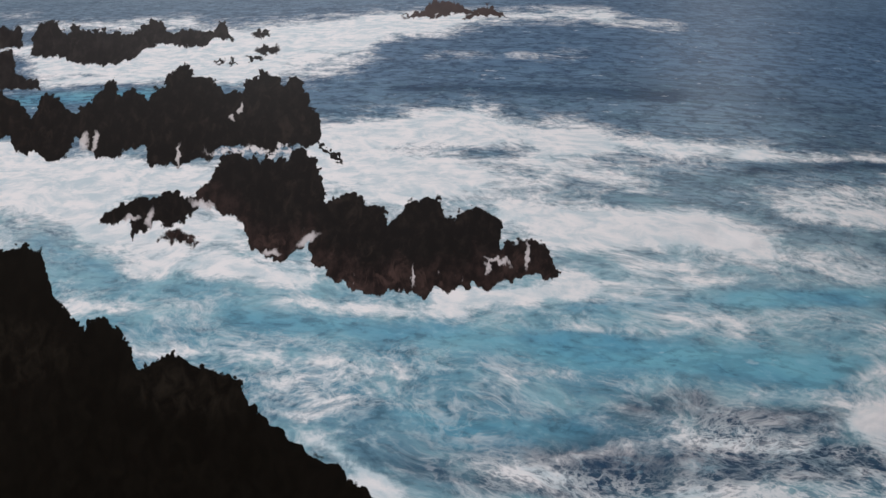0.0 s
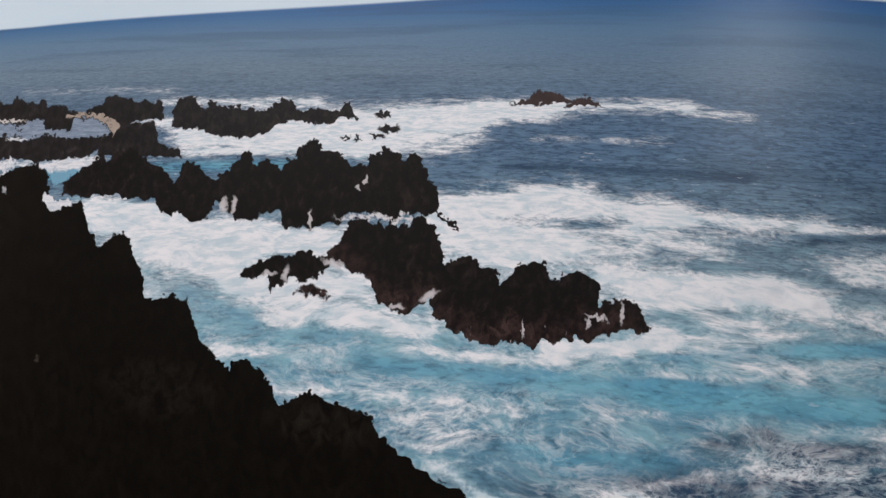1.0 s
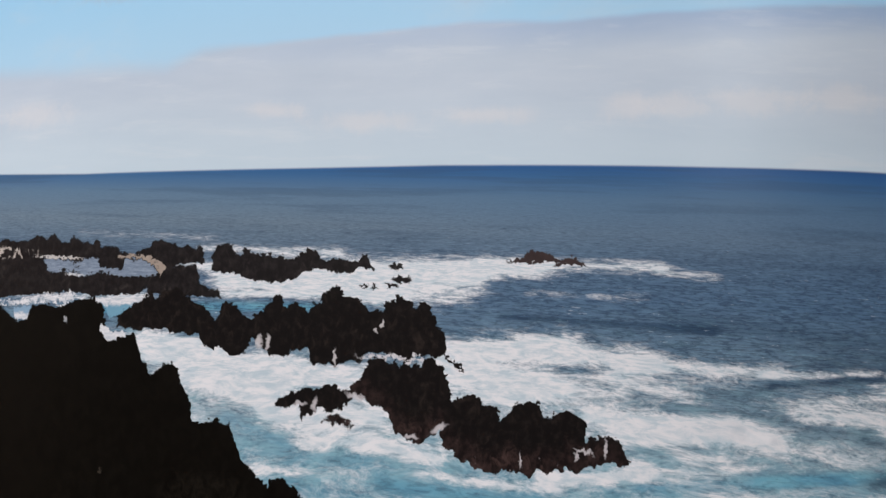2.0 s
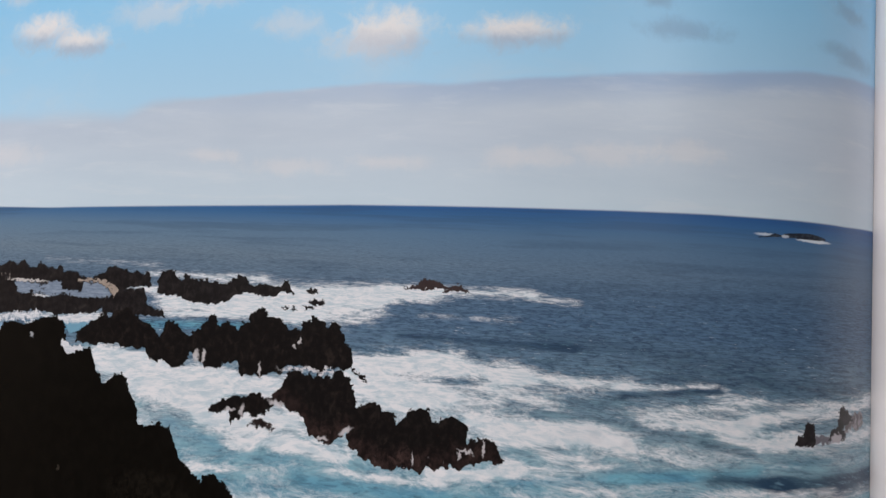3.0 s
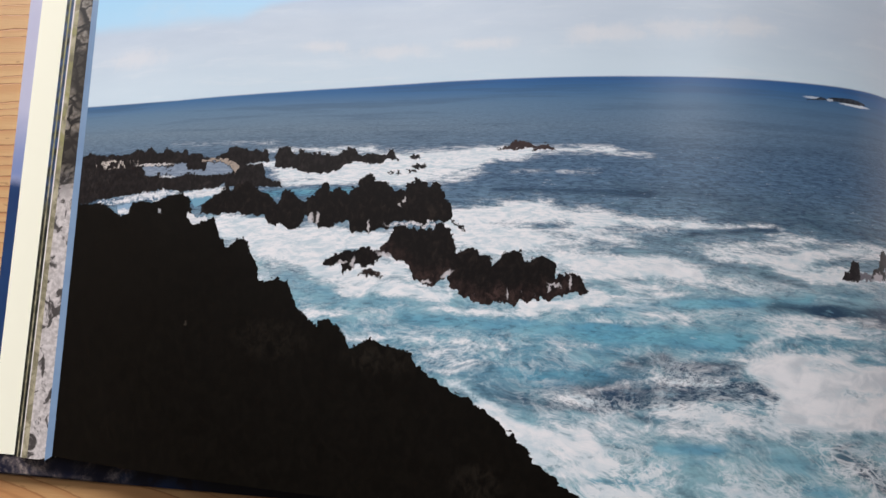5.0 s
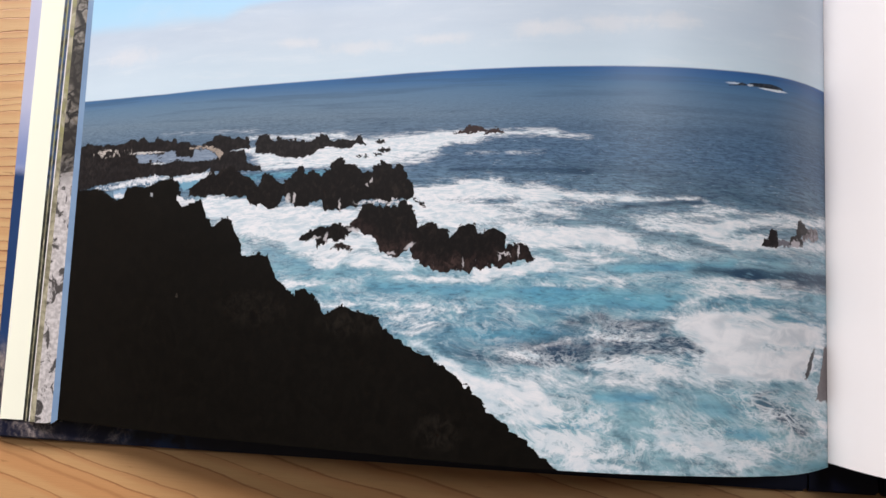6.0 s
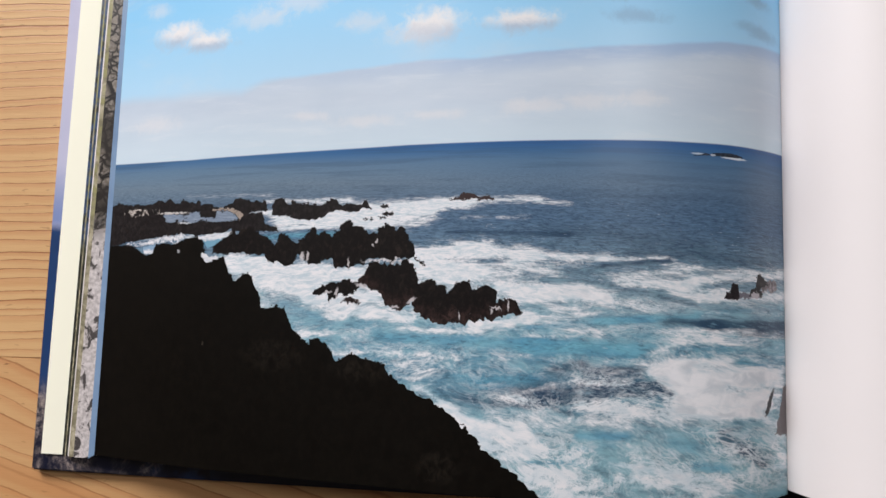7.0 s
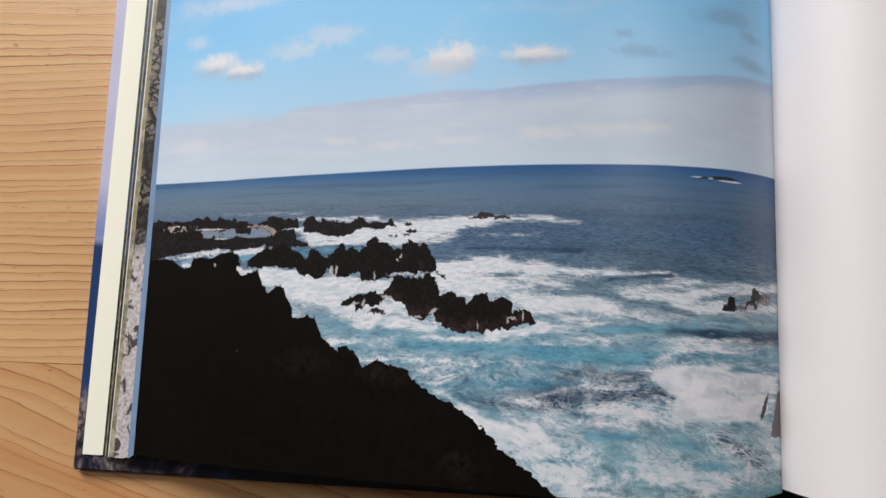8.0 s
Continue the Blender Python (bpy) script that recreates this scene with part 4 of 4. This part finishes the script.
def pine(name, slope=0.0, rings=0.30, sway=12.0, pale=(213, 174, 124), lines=0.9):
    g = Nodes(name)
    x, y, z = g.place()
    off = g.mul(g.random(), 900.0)
    u = g.add(x, off)
    # the growth rings run along x, bending in slow waves
    bend = g.mul(g.sub(g.noise(g.vec(g.mul(u, 0.006), g.mul(y, 0.012), off), 1.0, 3, 0.5), 0.5), sway)
    ripple = g.mul(g.sub(g.noise(g.vec(g.mul(u, 0.06), g.mul(y, 0.25), off), 1.0, 4, 0.6), 0.5), 1.7)
    w = g.add(g.add(g.add(y, g.mul(x, slope)), bend), ripple)
    ring = g.math("FRACT", g.add(g.mul(w, rings), g.mul(g.noise(g.vec(0.0, g.mul(w, 0.10), off), 1.0, 2), 3.0)))
    late = g.mul(g.step(ring, 0.30, 0.93), g.step(ring, 0.94, 1.0, 1.0, 0.0))
    edge = g.mul(g.step(ring, 0.85, 0.93), g.step(ring, 0.95, 1.0, 1.0, 0.0))
    strength = g.noise(g.vec(g.mul(u, 0.008), g.mul(w, 0.16), g.add(off, 50.0)), 1.0, 3, 0.6)
    fibre = g.noise(g.vec(g.mul(u, 0.10), g.mul(y, 3.5), off), 1.0, 5, 0.6)
    tone = g.noise(g.vec(g.mul(u, 0.01), g.mul(y, 0.03), off), 1.0, 4)
    c = g.mix(g.step(tone, 0.3, 0.7), srgb(*pale), srgb(206, 164, 116))
    c = g.mix(g.mul(late, g.add(0.14, g.mul(strength, 0.62))), c, srgb(184, 120, 72))
    c = g.mix(g.mul(edge, g.mul(g.step(strength, 0.1, 0.6), lines)), c, srgb(134, 80, 46))
    c = g.mix(g.mul(g.step(fibre, 0.35, 0.75), 0.25), c, srgb(178, 132, 86))
    pores = g.noise(g.vec(g.mul(u, 0.20), g.mul(y, 0.7), off), 1.0, 2, 0.4)
    c = g.mix(g.mul(g.step(pores, 0.70, 0.76), 0.45), c, srgb(140, 98, 58))
    c = g.mix(g.mul(g.step(pores, 0.775, 0.80), 0.6), c, srgb(92, 62, 36))
    g.bump(g.add(g.mul(fibre, 0.5), g.mul(edge, -0.5)), 0.25, 0.0004)
    return g.done(c, g.add(0.42, g.mul(fibre, 0.14)), 0.4)


def cover_print():
    """The board's wrap: pale lilac sky above, deep blue below, a mottled shore at the foot."""
    g = Nodes("cover_print")
    x, y, _ = g.place()
    p = g.vec(x, y)
    n = g.noise(p, 0.12, 6, 0.6)
    h = g.add(y, g.mul(g.sub(n, 0.5), 5.0))
    blue = g.mix(n, srgb(24, 48, 92), srgb(40, 70, 114))
    lilac = g.mix(g.noise(p, 0.03, 4), srgb(176, 176, 204), srgb(206, 204, 222))
    c = g.mix(g.step(h, 72, 76), blue, lilac)
    c = g.mix(g.mul(g.step(h, 76, 100, 1.0, 0.0), g.step(h, 72, 76)), c, srgb(128, 142, 186))
    shore = g.mix(g.step(g.noise(p, 0.5, 6, 0.7), 0.4, 0.66), srgb(48, 46, 58), srgb(170, 154, 146))
    c = g.mix(g.mul(g.step(h, 14, 24, 1.0, 0.0), g.step(x, 10, 26, 1.0, 0.0)), c, shore)
    # near-black navy foot; rightwards its colour also holds the overhanging page's shade
    c = g.mix(g.mul(g.step(h, 5, 12, 1.0, 0.0), g.top(g.step(n, 0.35, 0.6), g.step(x, 20, 45))), c, srgb(16, 20, 40))
    return g.done(c, 0.3, 0.5)


def wall_paint(name, tint):
    g = Nodes(name)
    x, y, z = g.place(1.0)
    p = g.vec(x, y, z)
    c = g.mix(g.noise(p, 1.5, 4), srgb(*tint), srgb(*[v * 0.96 for v in tint]))
    g.bump(g.noise(p, 90.0, 3), 0.1, 0.001)
    return g.done(c, 0.8, 0.3)


SEASCAPE = [printed_page("seascape_sky_print", "sky"), printed_page("seascape_rocks_print", "rocks"), printed_page("seascape_sea_print", "sea")]
WHITE_PAPER = plain_paper("blank_paper", (228, 222, 221))
CREAM_PAPER = plain_paper("cream_endpaper", (250, 247, 226), 0.7)
PAGE_EDGE = plain_paper("page_edge", (196, 186, 178), 0.7)
PINE = pine("pine")
PINE_FLAT = pine("pine_flat_sawn", 0.26, 0.14, 20.0, (198, 150, 101), 0.6)
COVER = cover_print()
PALE_BLUE = strip_print("pale_blue_print", (116, 142, 174), (130, 156, 186), 0.05, 0.3, 0.7)
STONES = pebble_print()
OLIVE = strip_print("olive_print", (122, 116, 92), (186, 176, 150), 0.22, 0.4, 0.65, along=((150, 146, 100), 74, 86))
DARK = strip_print("dark_print", (26, 28, 24), (84, 84, 66), 0.25, 0.45, 0.65, along=((52, 76, 112), 66, 76))
WALL = wall_paint("wall_paint", (84, 78, 74))
CEILING = wall_paint("ceiling_paint", (84, 80, 78))
FLOOR = pine("floor_pine")


# ---- mesh helpers ----
def mesh_object(name, bm, material, parent=None, label="", smooth=False):
    me = bpy.data.meshes.new(name)
    if smooth:
        bm.normal_update()
        for f in bm.faces:
            f.smooth = abs(f.normal.z) > 0.2
    bm.to_mesh(me)
    bm.free()
    me.materials.append(material)
    ob = new(name, me)
    ob.parent = parent
    if label:
        ob["label"] = label
    return ob


def part(name, bm, material, parent, label="", smooth=False):
    return mesh_object(name, bm, material, parent, label, smooth)


def box(x0, x1, y0, y1, z0, z1, bevel=0.0):
    bm = bmesh.new()
    bmesh.ops.create_cube(bm, size=1.0)
    for v in bm.verts:
        v.co = ((x0 + x1) / 2 + v.co.x * (x1 - x0), (y0 + y1) / 2 + v.co.y * (y1 - y0), (z0 + z1) / 2 + v.co.z * (z1 - z0))
    if bevel:
        bmesh.ops.bevel(bm, geom=bm.edges[:], offset=bevel, segments=2, affect="EDGES", clamp_overlap=True)
    return bm


def sheet(xs, ys, height, thick, skew=0.0):
    """A leaf of paper over the grid xs, ys: its upper side follows height(x, y), its lower side lies thick below. A hair-fine row along the rim keeps the broad sides from shading round it."""
    hair = 0.00005
    xs = [xs[0], xs[0] + hair, *xs[1:-1], xs[-1] - hair, xs[-1]]
    ys = [ys[0], ys[0] + hair, *ys[1:-1], ys[-1] - hair, ys[-1]]
    bm = bmesh.new()
    up = [[bm.verts.new((x + skew * y, y, height(x, y))) for y in ys] for x in xs]
    low = [[bm.verts.new((x + skew * y, y, height(x, y) - thick)) for y in ys] for x in xs]
    nx, ny = len(xs), len(ys)
    for i in range(nx - 1):
        for j in range(ny - 1):
            bm.faces.new((up[i][j], up[i + 1][j], up[i + 1][j + 1], up[i][j + 1]))
            bm.faces.new((low[i][j], low[i][j + 1], low[i + 1][j + 1], low[i + 1][j]))
    rims = [([u[0] for u in up], [v[0] for v in low]), ([u[-1] for u in up][::-1], [v[-1] for v in low][::-1]), (up[0][::-1], low[0][::-1]), (up[-1], low[-1])]
    for a, b in rims:
        for i in range(len(a) - 1):
            bm.faces.new((a[i], b[i], b[i + 1], a[i + 1]))
    return bm


# ---- the room: plain walls round the table, one window opening beyond it ----
FLOOR_Z = -0.74


def boxes(*dims):
    """Several boxes in one mesh."""
    bm = bmesh.new()
    for d in dims:
        piece = box(*d)
        me = bpy.data.meshes.new("piece")
        piece.to_mesh(me)
        piece.free()
        bm.from_mesh(me)
        bpy.data.meshes.remove(me)
    return bm


Z0, Z1, Y1 = FLOOR_Z - 0.1, CEIL_Z + 0.1, WINDOW_Y
tagged(mesh_object("floor", box(-2.2, 2.2, -2.2, Y1, Z0, FLOOR_Z), FLOOR), "pale pine board floor under the table", "floor", kind="structure")
tagged(mesh_object("ceiling", boxes((-2.2, 0.8, -2.2, Y1, CEIL_Z, Z1), (1.3, 2.2, -2.2, Y1, CEIL_Z, Z1), (0.8, 1.3, -2.2, 0.65, CEIL_Z, Z1), (0.8, 1.3, 1.15, Y1, CEIL_Z, Z1)), CEILING), "plain painted ceiling with a small roof window", "ceiling", kind="structure")
for name, dims in (("wall_west", (-2.3, -2.2, -2.2, Y1)), ("wall_east", (2.2, 2.3, -2.2, Y1)), ("wall_south", (-2.3, 2.3, -2.3, -2.2))):
    tagged(mesh_object(name, box(*dims, Z0, Z1), WALL), "plain painted room wall", "wall", kind="structure")
tagged(mesh_object("wall_north", boxes(*((x0, x1, Y1, Y1 + 0.15, z0, z1) for x0, x1, z0, z1 in ((-2.3, -1.49, Z0, Z1), (-0.35, 2.3, Z0, Z1), (-1.49, -0.35, Z0, 0.59), (-1.49, -0.35, 1.53, Z1)))), WALL), "plain wall with a bright window opening", "wall", kind="structure")


# ---- the table ----
def build_table():
    table = new("table")
    seams = [-0.60, -0.475, -0.345, -0.225, -0.098, 0.0288, 0.180, 0.290, 0.40]
    for k in range(len(seams) - 1):
        part("board", box(-0.72, 0.82, seams[k], seams[k + 1], -0.028, 0.0, 0.0002), PINE_FLAT if k == 4 else PINE, table)
    for y0, y1 in ((-0.56, -0.535), (0.335, 0.36)):
        part("apron", box(-0.62, 0.72, y0, y1, -0.11, -0.028, 0.002), PINE, table)
    for lx in (-0.68, 0.71):
        for ly in (-0.57, 0.31):
            part("leg", box(lx, lx + 0.06, ly, ly + 0.06, FLOOR_Z, -0.028, 0.004), PINE, table)
    return tagged(table, "pale varnished pine table with fine straight grain", "table")


build_table()


# ---- the photo book ----
def build_book():
    book = new("photo_book")
    # boards of the hard cover
    part("cover_board", box(-0.0252, 0.206, -0.0071, 0.2170, 0.0002, 0.0030, 0.0006), COVER, book, "hard cover board printed lilac and deep blue")
    part("cover_board", box(0.224, 0.4550, -0.0071, 0.2170, 0.0002, 0.0030, 0.0006), COVER, book, "hard cover board printed deep blue")
    part("spine", box(0.2062, 0.2238, -0.0071, 0.2170, 0.0002, 0.0024, 0.0006), COVER, book, "deep blue spine of the cover")

    # the fanned margins of the leaves under the open page
    def leaf(edge, base, drop, material, label, skew=0.0, ends=(0.0008, 0.2092), thick=0.00018):
        reach = 0.05

        def height(x, y):
            k = min(max((x - edge) / (reach - edge), 0.0), 1.0)
            k = k * k * (3 - 2 * k)
            return base * (1 - k) + k * (arch(x) - drop)
        xs = [edge + (0.2098 - edge) * (i / 60) for i in range(61)]
        bm = sheet(xs, list(np.linspace(ends[0], ends[1], 12)), height, thick, skew)
        for v in bm.verts:
            # the foot of the margin fans out a little below the page
            v.co.y -= 0.0024 * min(max((0.0005 - v.co.x) / 0.003, 0.0), 1.0) * (1 - v.co.y / 0.21)
        return part("leaf", bm, material, book, label, True)

    leaf(-0.0215, 0.0036, 0.0060, CREAM_PAPER, "blank cream endpaper", 0.008)
    leaf(-0.0132, 0.0046, 0.0046, DARK, "leaf margin printed dark green and blue", 0.010)
    leaf(-0.0122, 0.0049, 0.0042, OLIVE, "leaf margin printed olive", 0.011)
    leaf(-0.0117, 0.0051, 0.0038, DARK, "leaf margin printed dark green and blue", 0.012)
    leaf(-0.0108, 0.0053, 0.0034, WHITE_PAPER, "plain white leaf margin", 0.013)
    leaf(-0.0103, 0.0056, 0.0030, OLIVE, "leaf margin printed olive", 0.014)
    leaf(-0.0082, 0.0062, 0.0020, STONES, "leaf margin printed with grey stones", 0.012)
    leaf(-0.0025, 0.0070, 0.0010, PALE_BLUE, "leaf margin printed pale blue", 0.002)

    # the open page with the seascape
    xs = [0.0007 * i for i in range(301)]
    ys = [0.0007 * j for j in range(301)]
    bm = sheet(xs, ys, lambda x, y: arch(x), 0.0002)
    page = part("page", bm, SEASCAPE[0], book, "glossy page printed with a rocky seascape photograph", True)
    me = page.data
    for ink in SEASCAPE[1:]:
        me.materials.append(ink)
    for face in me.polygons:
        if face.center.y < 0.098:
            face.material_index = 1 if face.center.x < 0.1435 else 2
    fields = {
        "foam": SURF_FAR + SURF_BEYOND_ROCKS + SURF_RIGHT_OF_ROCKS + SURF_BREAKER + SURF_BURST + SURF_BELOW_CLIFF + SURF_FOOT + SURF_INNER + SURF_COVES,
        "deep": DEEP_WATER + DEEP_CREASES, "turquoise": TURQUOISE_WATER + TURQUOISE_POCKETS + TURQUOISE_COVES, "net": FOAM_NETS,
    }
    co = np.empty(len(me.vertices) * 3)
    me.vertices.foreach_get("co", co)
    co = co.reshape(-1, 3) * 1000
    px, py = co[:, 0], co[:, 1]
    for key, strokes in fields.items():
        total = np.zeros(len(co))
        for x0, y0, x1, y1, w, amount in strokes:
            dx, dy = x1 - x0, y1 - y0
            k = np.clip(((px - x0) * dx + (py - y0) * dy) / (dx * dx + dy * dy + 1e-6), 0, 1)
            off2 = ((px - x0 - k * dx) * 0.55) ** 2 + (py - y0 - k * dy) ** 2
            total += amount * np.exp(-off2 / (w * w))
        if key == "foam":
            total += 0.20 / (1 + np.exp((py - 63) / 1.5))
        layer = me.attributes.new(key, "FLOAT", "POINT")
        layer.data.foreach_set("value", np.clip(total, -0.5, 1.6).astype(np.float32))

    # the facing page and the leaves below it
    def right(x, y, k=0.0):
        d = max(x - 0.2097, 0.0)
        return 0.0052 + 0.027 * (1 - math.exp(-d / 0.008)) - 0.055 * d * d - k
    rx = [0.2097 + 0.2115 * (i / 80) ** 1.6 for i in range(81)]
    ry = list(np.linspace(0.0012, 0.2095, 14))
    part("page", sheet(rx, ry, right, 0.0002), WHITE_PAPER, book, "blank white facing page", True)
    bm = bmesh.new()
    rows = []
    for x in rx:
        z = right(x, 0) - 0.0004
        rows.append([bm.verts.new((x, ry[0] + 0.0006, z)), bm.verts.new((x, ry[-1], z)), bm.verts.new((x, ry[-1], 0.0032)), bm.verts.new((x, ry[0] + 0.0006, 0.0032))])
    for a, b in zip(rows, rows[1:]):
        for i in range(4):
            bm.faces.new((a[i], a[(i + 1) % 4], b[(i + 1) % 4], b[i]))
    bm.faces.new(rows[0])
    bm.faces.new(rows[-1][::-1])
    part("page_block", bm, PAGE_EDGE, book, "stack of leaves under the facing page")
    return tagged(book, "open hardcover photo book lying on the pine table", "book")


build_book()
